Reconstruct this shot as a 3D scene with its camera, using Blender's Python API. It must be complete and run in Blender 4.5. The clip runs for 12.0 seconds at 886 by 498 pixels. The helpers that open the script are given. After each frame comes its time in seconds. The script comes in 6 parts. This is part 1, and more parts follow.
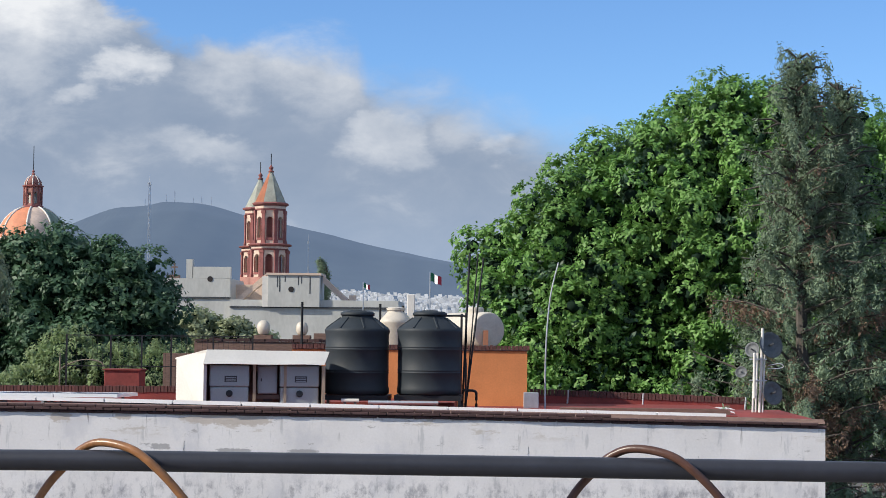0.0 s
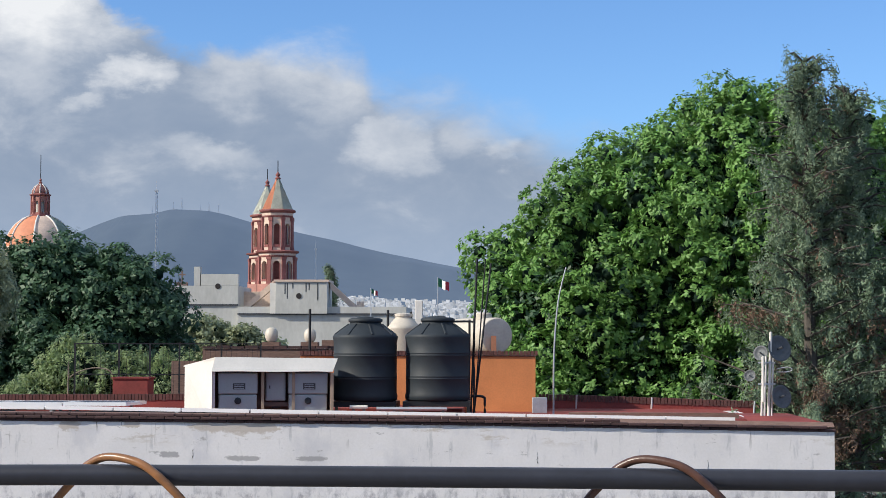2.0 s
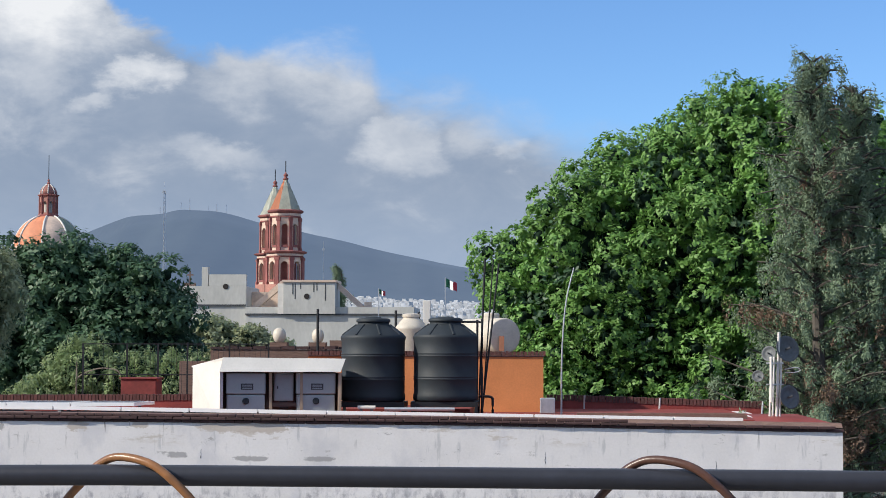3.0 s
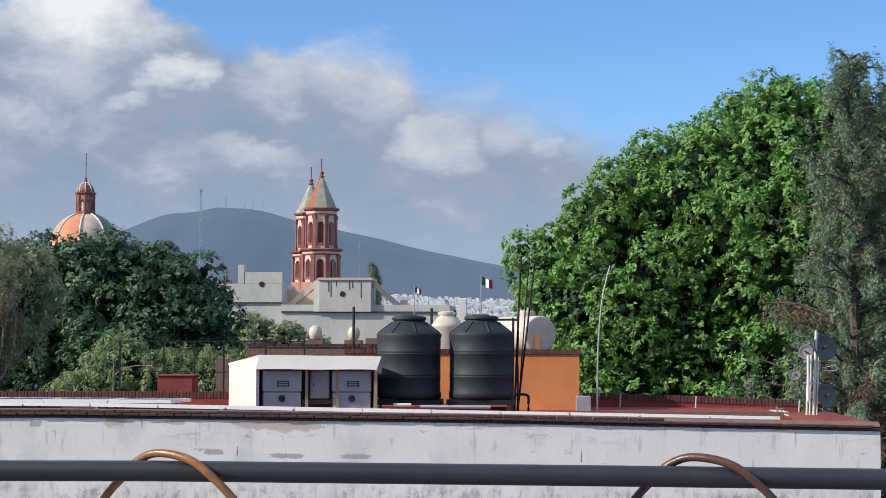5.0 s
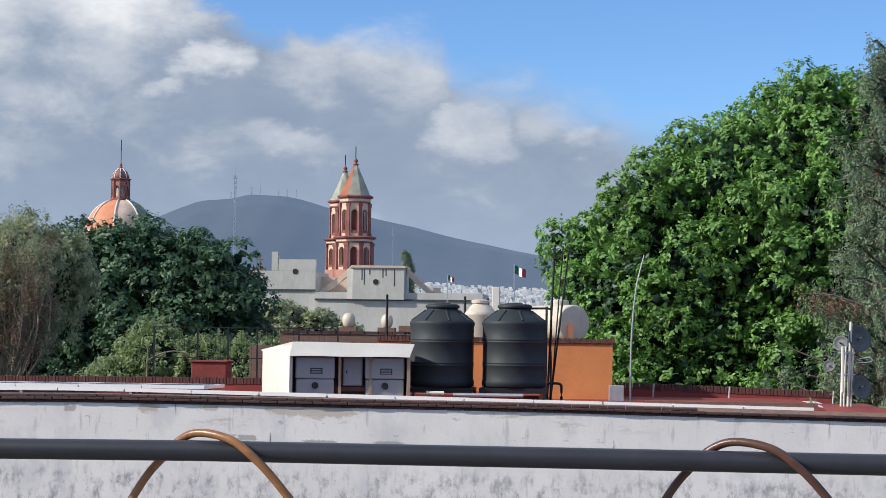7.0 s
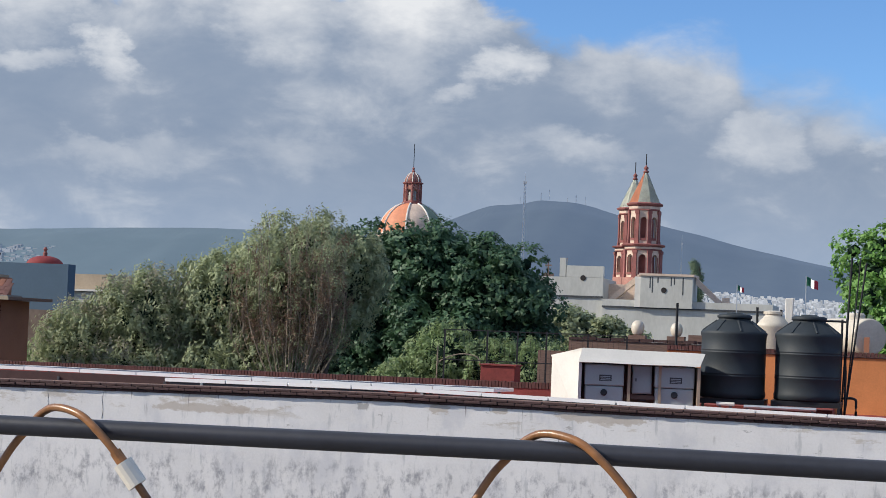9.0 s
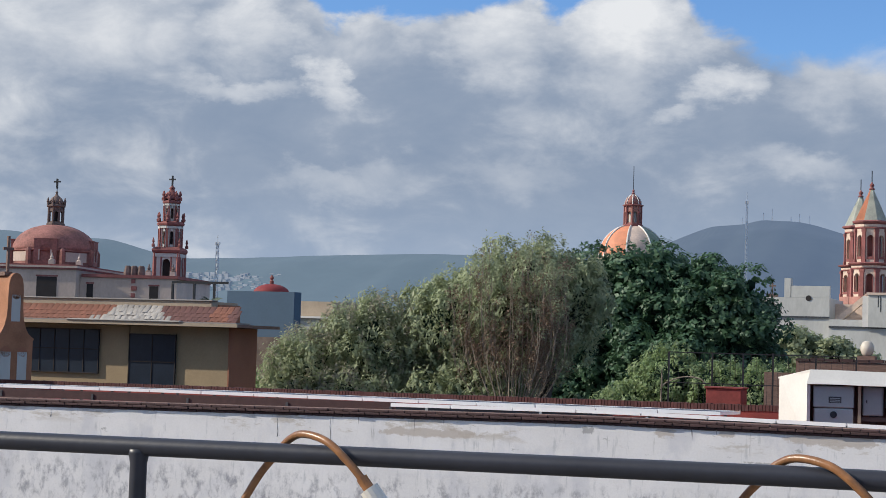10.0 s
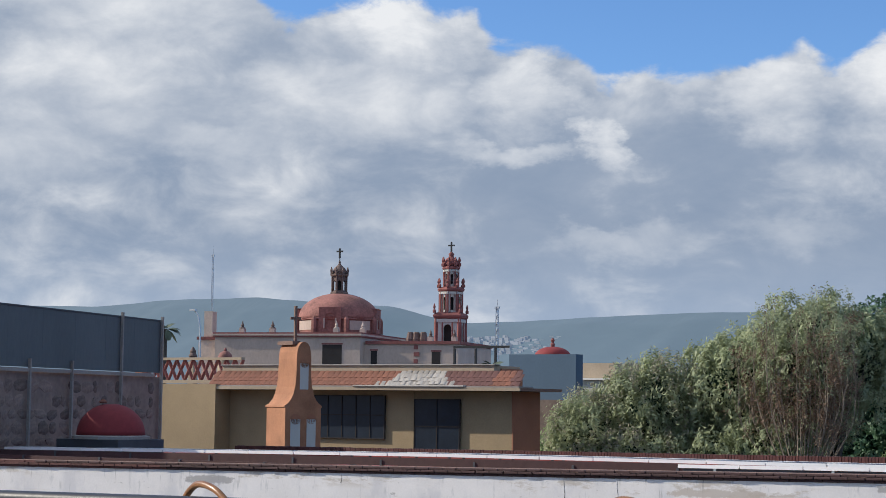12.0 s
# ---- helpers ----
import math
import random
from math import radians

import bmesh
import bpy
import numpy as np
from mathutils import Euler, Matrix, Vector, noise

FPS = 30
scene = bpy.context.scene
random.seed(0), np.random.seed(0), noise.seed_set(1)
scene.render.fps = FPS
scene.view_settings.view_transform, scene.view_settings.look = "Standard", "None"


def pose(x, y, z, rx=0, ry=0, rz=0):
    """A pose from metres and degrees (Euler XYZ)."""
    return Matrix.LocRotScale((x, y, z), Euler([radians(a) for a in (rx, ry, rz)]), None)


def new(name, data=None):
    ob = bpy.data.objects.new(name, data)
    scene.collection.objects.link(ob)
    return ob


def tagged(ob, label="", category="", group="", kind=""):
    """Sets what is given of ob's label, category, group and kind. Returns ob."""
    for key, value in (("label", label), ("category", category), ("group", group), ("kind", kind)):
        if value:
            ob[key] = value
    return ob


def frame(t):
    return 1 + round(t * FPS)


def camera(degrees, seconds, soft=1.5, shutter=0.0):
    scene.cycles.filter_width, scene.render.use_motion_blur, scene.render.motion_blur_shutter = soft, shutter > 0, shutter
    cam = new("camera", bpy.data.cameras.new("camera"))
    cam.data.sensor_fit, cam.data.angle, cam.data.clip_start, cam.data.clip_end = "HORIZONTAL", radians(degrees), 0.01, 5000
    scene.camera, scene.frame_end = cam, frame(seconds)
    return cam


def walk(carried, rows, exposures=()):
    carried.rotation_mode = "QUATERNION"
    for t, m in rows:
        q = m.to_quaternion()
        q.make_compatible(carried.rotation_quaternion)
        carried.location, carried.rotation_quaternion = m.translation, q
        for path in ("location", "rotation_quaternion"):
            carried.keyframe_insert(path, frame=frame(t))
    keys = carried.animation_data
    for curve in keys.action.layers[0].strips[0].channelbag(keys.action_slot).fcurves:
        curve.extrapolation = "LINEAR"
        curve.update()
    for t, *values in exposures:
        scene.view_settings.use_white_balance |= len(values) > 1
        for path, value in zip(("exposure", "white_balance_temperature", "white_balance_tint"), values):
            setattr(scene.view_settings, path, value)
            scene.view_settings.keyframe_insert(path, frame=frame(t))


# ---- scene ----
EYE = 10.0
cam = camera(27.19, 12.0, 0.7)
PATH = [
    (0.0, 0.000, -0.000, 10.000, 92.93, -0.561, 2.010),
    (0.5, -0.002, 0.001, 10.005, 92.93, -0.367, 2.092),
    (1.0, -0.000, 0.002, 10.004, 92.94, -0.288, 2.180),
    (1.5, -0.002, 0.003, 10.001, 93.00, -0.208, 2.202),
    (2.0, 0.000, 0.003, 10.006, 93.10, -0.125, 2.262),
    (2.5, -0.001, 0.003, 10.003, 93.15, -0.132, 2.345),
    (3.0, -0.002, 0.003, 10.006, 93.11, -0.134, 2.504),
    (5.0, -0.005, 0.004, 10.005, 93.04, -0.228, 3.617),
    (5.5, -0.007, 0.004, 10.002, 93.11, -0.322, 3.792),
    (6.0, -0.010, 0.005, 10.004, 93.00, -0.389, 3.995),
    (6.5, -0.011, 0.006, 10.000, 92.72, -0.482, 4.279),
    (8.5, -0.055, 0.012, 9.997, 92.70, -2.271, 9.379),
    (9.0, -0.078, 0.013, 9.993, 92.64, -2.349, 13.559),
    (9.5, -0.090, 0.015, 9.995, 92.75, -2.183, 17.107),
    (10.0, -0.102, 0.017, 9.993, 93.14, -1.734, 20.489),
    (10.5, -0.112, 0.018, 9.994, 93.46, -1.415, 22.924),
    (11.0, -0.124, 0.019, 9.995, 93.72, -1.229, 25.276),
    (11.5, -0.134, 0.019, 9.996, 94.10, -0.925, 27.383),
    (12.0, -0.144, 0.019, 9.995, 94.89, -0.634, 29.271),
]
walk(cam, [(t, pose(x, y, z, rx, ry, rz)) for t, x, y, z, rx, ry, rz in PATH], exposures=((0.0, 0.0), (7.0, 0.0), (9.5, -0.11), (10.5, -0.10), (12.0, -0.05)))

# ---- light ----
SUN_AZ, SUN_EL = -110.0, 30.0      # degrees: azimuth from +y towards +x, height
sun_dir = Vector((math.sin(radians(SUN_AZ)) * math.cos(radians(SUN_EL)), math.cos(radians(SUN_AZ)) * math.cos(radians(SUN_EL)), math.sin(radians(SUN_EL))))
sun = new("sun", bpy.data.lights.new("sun", "SUN"))
sun.data.energy, sun.data.angle, sun.data.color = 5.4, radians(0.6), (1.0, 0.92, 0.79)
sun.rotation_euler = sun_dir.to_track_quat("Z", "Y").to_euler()


def build_world():
    w = bpy.data.worlds.new("sky")
    scene.world = w
    w.use_nodes = True
    nt = w.node_tree
    nt.nodes.clear()
    N, L = nt.nodes.new, nt.links.new

    def math_node(op, a, b=None, clamp=False):
        n = N("ShaderNodeMath")
        n.operation, n.use_clamp = op, clamp
        for i, v in enumerate((a, b)):
            if v is None:
                continue
            if isinstance(v, (int, float)):
                n.inputs[i].default_value = v
            else:
                L(v, n.inputs[i])
        return n.outputs[0]

    def mapr(v, a, b, c=0.0, d=1.0, smooth=True):
        n = N("ShaderNodeMapRange")
        n.interpolation_type = "SMOOTHSTEP" if smooth else "LINEAR"
        L(v, n.inputs[0])
        for i, q in enumerate((a, b, c, d)):
            n.inputs[i + 1].default_value = q
        return n.outputs[0]

    def mix(fac, a, b):
        n = N("ShaderNodeMix")
        n.data_type = "RGBA"
        L(fac, n.inputs[0])
        for i, v in ((6, a), (7, b)):
            if isinstance(v, tuple):
                n.inputs[i].default_value = (*v, 1)
            else:
                L(v, n.inputs[i])
        return n.outputs[2]

    def noise_tex(vec, scale, detail, rough, dist=0.0):
        n = N("ShaderNodeTexNoise")
        n.inputs["Scale"].default_value, n.inputs["Detail"].default_value = scale, detail
        n.inputs["Roughness"].default_value, n.inputs["Distortion"].default_value = rough, dist
        L(vec, n.inputs["Vector"])
        return n.outputs[0]

    tc = N("ShaderNodeTexCoord")
    sep = N("ShaderNodeSeparateXYZ")
    L(tc.outputs["Generated"], sep.inputs[0])
    az = math_node("MULTIPLY", math_node("ARCTAN2", sep.outputs[0], sep.outputs[1]), 57.2958)
    el = math_node("MULTIPLY", math_node("ARCSINE", sep.outputs[2]), 57.2958)
    vec = N("ShaderNodeCombineXYZ")
    L(math_node("MULTIPLY", az, 0.1), vec.inputs[0])
    L(math_node("MULTIPLY", el, 0.17), vec.inputs[1])
    vec = vec.outputs[0]
    # top of the cloud bank in degrees of height, by azimuth
    ramp = N("ShaderNodeValToRGB")
    ramp.color_ramp.interpolation = "EASE"
    stops = CLOUD_TOP
    els = ramp.color_ramp.elements
    while len(els) < len(stops):
        els.new(0.5)
    for e, (a, h) in zip(els, stops):
        e.position = (a + 60) / 90
        e.color = (h / 20, h / 20, h / 20, 1)
    L(mapr(az, -60, 30, 0, 1, False), ramp.inputs[0])
    top = math_node("MULTIPLY", ramp.outputs[0], 20.0)
    # wandering offsets in degrees: broad ones bend the billows, fine ones fray their edges
    def wander(scale, detail, amount, shift):
        off = N("ShaderNodeVectorMath")
        off.operation = "ADD"
        L(vec, off.inputs[0])
        off.inputs[1].default_value = (shift, shift * 0.7, 0)
        return math_node("MULTIPLY", math_node("SUBTRACT", noise_tex(off.outputs[0], scale, detail, 0.62), 0.5), amount)

    waz = math_node("ADD", az, wander(2.2, 7.0, 5.6, 3.1))
    wel = math_node("ADD", el, wander(2.8, 7.0, 3.4, 11.7))
    billow = noise_tex(vec, 3.6, 8.0, 0.58, 0.3)
    broad = noise_tex(vec, 1.5, 3.0, 0.5)
    depth = math_node("ADD", math_node("SUBTRACT", top, math_node("ADD", math_node("MULTIPLY", el, 0.55), math_node("MULTIPLY", wel, 0.45))), math_node("MULTIPLY", math_node("SUBTRACT", billow, 0.5), 2.2))
    soft = mapr(az, -14, 2, 0.55, 2.6)
    mask = mapr(math_node("DIVIDE", math_node("ADD", depth, 0.25), soft), 0.0, 1.0)
    # sunlit billows, crisp towards the sun and fading below, over a grey-blue bank
    lit = math_node("ADD", math_node("MULTIPLY", math_node("SUBTRACT", broad, 0.5), 0.9), math_node("MULTIPLY", math_node("SUBTRACT", billow, 0.5), 0.9))
    lit = math_node("ADD", lit, mapr(az, -44, -14, 0.26, 0.06))
    lit = math_node("ADD", lit, mapr(depth, 0.1, 2.6, 0.22, 0.0))
    for paz, pel, pw, ph, gain in BILLOWS_WEST + BILLOWS_MID + BILLOWS_EAST:
        dx = math_node("DIVIDE", math_node("SUBTRACT", waz, paz), pw * 1.5)
        dy = math_node("DIVIDE", math_node("SUBTRACT", wel, pel), ph * 1.6)
        dd = math_node("ADD", math_node("MULTIPLY", dx, dx), math_node("MULTIPLY", dy, dy))
        shade_down = math_node("MULTIPLY_ADD", dy, 0.30)
        shade_down.node.inputs[2].default_value = 0.78
        puff = math_node("MULTIPLY", mapr(dd, 1.5, -0.35, 0.0, gain * 1.05), shade_down)
        lit = math_node("SMOOTH_MAX", lit, puff)
        lit.node.inputs[2].default_value = 0.18
    rough = math_node("MULTIPLY_ADD", math_node("SUBTRACT", billow, 0.5), 1.9)
    rough.node.inputs[2].default_value = 1.0
    lit = mapr(math_node("MULTIPLY", lit, rough), 0.0, 0.95, smooth=False)
    low = mapr(el, 1.0, 6.0, 1.0, 0.0)
    shade = mix(low, (0.215, 0.296, 0.432), (0.305, 0.408, 0.575))
    cloud = mix(lit, shade, (0.86, 0.88, 0.91))
    sky = N("ShaderNodeTexSky")
    sky.sky_type, sky.sun_disc = "NISHITA", False
    sky.sun_elevation, sky.sun_rotation = radians(SUN_EL), radians(SUN_AZ)
    sky.dust_density, sky.ozone_density, sky.altitude = 0.6, 2.0, 1800
    sc = N("ShaderNodeVectorMath")
    sc.operation = "MULTIPLY"
    L(sky.outputs[0], sc.inputs[0])
    sc.inputs[1].default_value = SKY_GAIN
    # scattered bright clouds added higher up, out of view, to lift the fill light
    high = noise_tex(tc.outputs["Generated"], 2.6, 6.0, 0.55, 0.2)
    cover = math_node("MULTIPLY", mapr(high, 0.40, 0.56), mapr(el, 17.0, 30.0))
    upper = mix(cover, sc.outputs[0], (0.70, 0.79, 0.92))
    col = mix(mask, upper, cloud)
    bg = N("ShaderNodeBackground")
    bg.inputs[1].default_value = 1.0
    L(col, bg.inputs[0])
    out = N("ShaderNodeOutputWorld")
    L(bg.outputs[0], out.inputs[0])


CLOUD_TOP = [(-60, 15), (-43, 13.5), (-36, 13.2), (-34.2, 11.8), (-32.5, 12.3), (-30.5, 12.7), (-28.6, 12.2), (-27.6, 11.2), (-25.5, 11.1), (-24.2, 9.8), (-22.6, 10.2), (-20.2, 10.5), (-18, 11.0), (-17.2, 10.4), (-15.6, 11.4), (-13.7, 11.3), (-12.2, 10.0), (-9.7, 9.4), (-7.9, 9.4), (-6, 9.7), (-4.9, 9.7), (-4.2, 8.6), (-2.4, 8.5), (-0.3, 7.8), (2.7, 7.1), (7, 5.5), (12, 5.0), (30, 6.0)]
# sunlit billows: azimuth, height, half width, half height in degrees, brightness
BILLOWS_WEST = [(-30.4, 11.5, 1.9, 1.2, 1.15), (-32.6, 9.3, 3.0, 1.3, 0.85), (-26.7, 9.8, 1.3, 1.1, 0.95), (-24.8, 8.1, 0.55, 0.8, 0.8), (-27.0, 7.8, 1.2, 0.35, 0.7), (-40.5, 9.4, 3.2, 1.5, 0.85), (-38.5, 12.0, 4.0, 1.1, 0.8), (-42, 7.4, 2.2, 1.0, 0.6), (-34.3, 6.3, 1.1, 0.5, 0.55), (-36.5, 8.0, 1.6, 0.7, 0.6), (-29.4, 9.3, 1.3, 0.8, 0.75)]
BILLOWS_MID = [(-23.9, 4.9, 1.9, 0.5, 0.55), (-18.2, 5.6, 1.3, 0.5, 0.42), (-22.7, 5.4, 1.2, 0.5, 0.45), (-21.6, 9.9, 0.9, 0.6, 0.75), (-19.0, 9.7, 1.4, 1.1, 0.95), (-15.4, 10.0, 1.9, 1.4, 1.15), (-14.8, 8.7, 0.9, 0.9, 0.7), (-11.8, 8.5, 1.0, 0.55, 0.95), (-13.1, 7.7, 0.6, 0.3, 0.6)]
BILLOWS_EAST = [(-6.6, 9.0, 2.0, 1.0, 0.78), (-5.4, 8.3, 1.1, 1.3, 0.7), (-8.6, 8.4, 1.2, 0.7, 0.6), (-9.8, 5.8, 1.5, 0.55, 0.62), (-3.7, 6.3, 0.9, 0.8, 0.66), (-2.7, 7.5, 1.3, 0.6, 0.6), (-0.7, 6.0, 0.5, 0.4, 0.55), (0.6, 7.1, 1.8, 0.6, 0.5), (-1.4, 6.6, 1.0, 0.5, 0.5)]
SKY_GAIN = (0.098, 0.129, 0.165)
build_world()

# ---- materials ----
def mat(name, base, rough=0.8, var=0.25, scale=3.0, fine=40.0, bump=0.15, metal=0.0, tint=None, island=0.0, random=0.0, stretch=(1, 1, 1), glow=None, leaf=0.0):
    """A surface with colour variation at two scales, fine relief and, if asked, a shade of its own for each piece."""
    m = bpy.data.materials.new(name)
    m.use_nodes = True
    nt = m.node_tree
    N, L = nt.nodes.new, nt.links.new
    b = nt.nodes["Principled BSDF"]
    b.inputs["Roughness"].default_value, b.inputs["Metallic"].default_value = rough, metal
    tc, mp = N("ShaderNodeTexCoord"), N("ShaderNodeMapping")
    mp.inputs["Scale"].default_value = stretch
    L(tc.outputs["Object"], mp.inputs[0])

    def tex(s, d, r=0.6):
        n = N("ShaderNodeTexNoise")
        n.inputs["Scale"].default_value, n.inputs["Detail"].default_value, n.inputs["Roughness"].default_value = s, d, r
        L(mp.outputs[0], n.inputs["Vector"])
        return n.outputs[0]

    big, small = tex(scale, 5.0), tex(fine, 3.0)
    add = N("ShaderNodeMath")
    add.operation = "MULTIPLY_ADD"
    L(small, add.inputs[0])
    add.inputs[1].default_value = 0.5
    L(big, add.inputs[2])
    last = add.outputs[0]
    if island or random:
        src = N("ShaderNodeNewGeometry").outputs["Random Per Island"] if island else N("ShaderNodeObjectInfo").outputs["Random"]
        k = N("ShaderNodeMath")
        k.operation = "MULTIPLY_ADD"
        L(src, k.inputs[0])
        k.inputs[1].default_value = island or random
        L(last, k.inputs[2])
        last = k.outputs[0]
    hi = 0.98 + (island or random)
    mr = N("ShaderNodeMapRange")
    L(last, mr.inputs[0])
    mr.inputs[1].default_value, mr.inputs[2].default_value = 0.48, hi + 0.06
    mx = N("ShaderNodeMix")
    mx.data_type = "RGBA"
    L(mr.outputs[0], mx.inputs[0])
    dark = tint or tuple(c * (1 - var) for c in base)
    mx.inputs[6].default_value, mx.inputs[7].default_value = (*dark, 1), (*[min(1, c * (1 + var * 0.5)) for c in base], 1)
    L(mx.outputs[2], b.inputs["Base Color"])
    if bump:
        bp = N("ShaderNodeBump")
        bp.inputs["Strength"].default_value, bp.inputs["Distance"].default_value = bump, 0.02
        L(add.outputs[0], bp.inputs["Height"])
        L(bp.outputs[0], b.inputs["Normal"])
    if glow:
        b.inputs["Emission Color"].default_value, b.inputs["Emission Strength"].default_value = (*glow, 1), 1.0
    if leaf:
        tr, ms = N("ShaderNodeBsdfTranslucent"), N("ShaderNodeMixShader")
        L(mx.outputs[2], tr.inputs[0])
        ms.inputs[0].default_value = leaf
        L(b.outputs[0], ms.inputs[1])
        L(tr.outputs[0], ms.inputs[2])
        L(ms.outputs[0], nt.nodes["Material Output"].inputs[0])
    return m


def plaster_mat():
    """Old white paint: patches fallen off down to bare render, grey mould, thin runs of dirt."""
    m = mat("old_white_paint", (0.74, 0.72, 0.72), 0.9, 0.12, 1.2, 30, 0.25)
    nt = m.node_tree
    N, L = nt.nodes.new, nt.links.new
    b = nt.nodes["Principled BSDF"]
    src = b.inputs["Base Color"].links[0].from_socket
    tc = N("ShaderNodeTexCoord")

    def tex(scale, detail, lo, hi, sx=1.0, sz=1.0, rough=0.62):
        mp, n, r = N("ShaderNodeMapping"), N("ShaderNodeTexNoise"), N("ShaderNodeMapRange")
        mp.inputs["Scale"].default_value = (sx, 1, sz)
        L(tc.outputs["Object"], mp.inputs[0])
        L(mp.outputs[0], n.inputs["Vector"])
        n.inputs["Scale"].default_value, n.inputs["Detail"].default_value, n.inputs["Roughness"].default_value = scale, detail, rough
        r.interpolation_type = "SMOOTHSTEP"
        L(n.outputs[0], r.inputs[0])
        r.inputs[1].default_value, r.inputs[2].default_value = lo, hi
        return r.outputs[0]

    def band(axis, a, b, c, d):
        """One from b to c along an axis, falling off to a and d."""
        sp, lo, hi, k = N("ShaderNodeSeparateXYZ"), N("ShaderNodeMapRange"), N("ShaderNodeMapRange"), N("ShaderNodeMath")
        L(tc.outputs["Object"], sp.inputs[0])
        for r, p, q in ((lo, a, b), (hi, d, c)):
            L(sp.outputs[axis], r.inputs[0])
            r.inputs[1].default_value, r.inputs[2].default_value = p, q
        k.operation = "MULTIPLY"
        L(lo.outputs[0], k.inputs[0])
        L(hi.outputs[0], k.inputs[1])
        return k.outputs[0]

    def both(a, b):
        k = N("ShaderNodeMath")
        k.operation = "MULTIPLY"
        L(a, k.inputs[0])
        L(b, k.inputs[1])
        return k.outputs[0]

    def over(below, fac, colour, amount):
        k, x = N("ShaderNodeMath"), N("ShaderNodeMix")
        k.operation = "MULTIPLY"
        L(fac, k.inputs[0])
        k.inputs[1].default_value = amount
        x.data_type = "RGBA"
        L(k.outputs[0], x.inputs[0])
        L(below, x.inputs[6])
        x.inputs[7].default_value = (*colour, 1)
        return x.outputs[2]

    c = over(src, tex(1.6, 8, 0.50, 0.64, 0.8, 0.5), (0.50, 0.50, 0.54), 0.5)
    c = over(c, both(tex(4.0, 11, 0.46, 0.66, 1.3, 0.8, 0.72), band(2, 7.3, 7.6, 8.0, 8.2)), (0.24, 0.24, 0.27), 0.85)
    c = over(c, tex(7.0, 8, 0.57, 0.68, 1.2, 0.22), (0.36, 0.37, 0.39), 0.5)
    c = over(c, both(tex(1.5, 12, 0.53, 0.60, 0.5, 1.7, 0.74), band(2, 8.66, 8.78, 9.1, 9.2)), (0.47, 0.42, 0.37), 0.75)
    c = over(c, both(tex(3.4, 12, 0.60, 0.66, 0.7, 1.9, 0.74), band(2, 8.3, 8.42, 9.1, 9.2)), (0.30, 0.29, 0.29), 0.7)
    c = over(c, both(tex(9.0, 4, 0.62, 0.66, 1.0, 0.1), band(2, 8.6, 8.95, 9.1, 9.2)), (0.14, 0.13, 0.13), 0.8)
    # known places where the paint has come off
    for x0, x1, z0, z1, colour in BARE_PATCHES:
        w, h = (x1 - x0) * 0.25, (z1 - z0) * 0.35
        zone = both(band(0, x0 - w, x0 + w, x1 - w, x1 + w), band(2, z0 - h, z0 + h, z1 - h, z1 + h))
        k, q = N("ShaderNodeMath"), N("ShaderNodeMapRange")
        k.operation = "ADD"
        L(zone, k.inputs[0])
        L(tex(6.0, 12, 0.1, 0.9, 0.8, 1.3, 0.75), k.inputs[1])
        q.inputs[1].default_value, q.inputs[2].default_value = 1.16, 1.32
        L(k.outputs[0], q.inputs[0])
        c = over(c, q.outputs[0], colour, 0.75)
    L(c, b.inputs["Base Color"])
    return m


TAN, CEMENT = (0.44, 0.38, 0.33), (0.27, 0.265, 0.27)
BARE_PATCHES = [(-4.6, -3.0, 8.82, 9.02, TAN), (-6.3, -5.9, 8.84, 9.02, TAN), (-5.4, -5.1, 8.9, 9.02, TAN), (-10.5, -8.7, 8.69, 8.87, TAN), (-7.35, -7.1, 8.84, 9.0, CEMENT), (-4.9, -4.55, 8.48, 8.61, CEMENT), (-4.0, -3.4, 8.45, 8.55, CEMENT), (-3.05, -2.5, 8.45, 8.55, CEMENT), (-19.2, -18.0, 8.62, 8.82, CEMENT)]

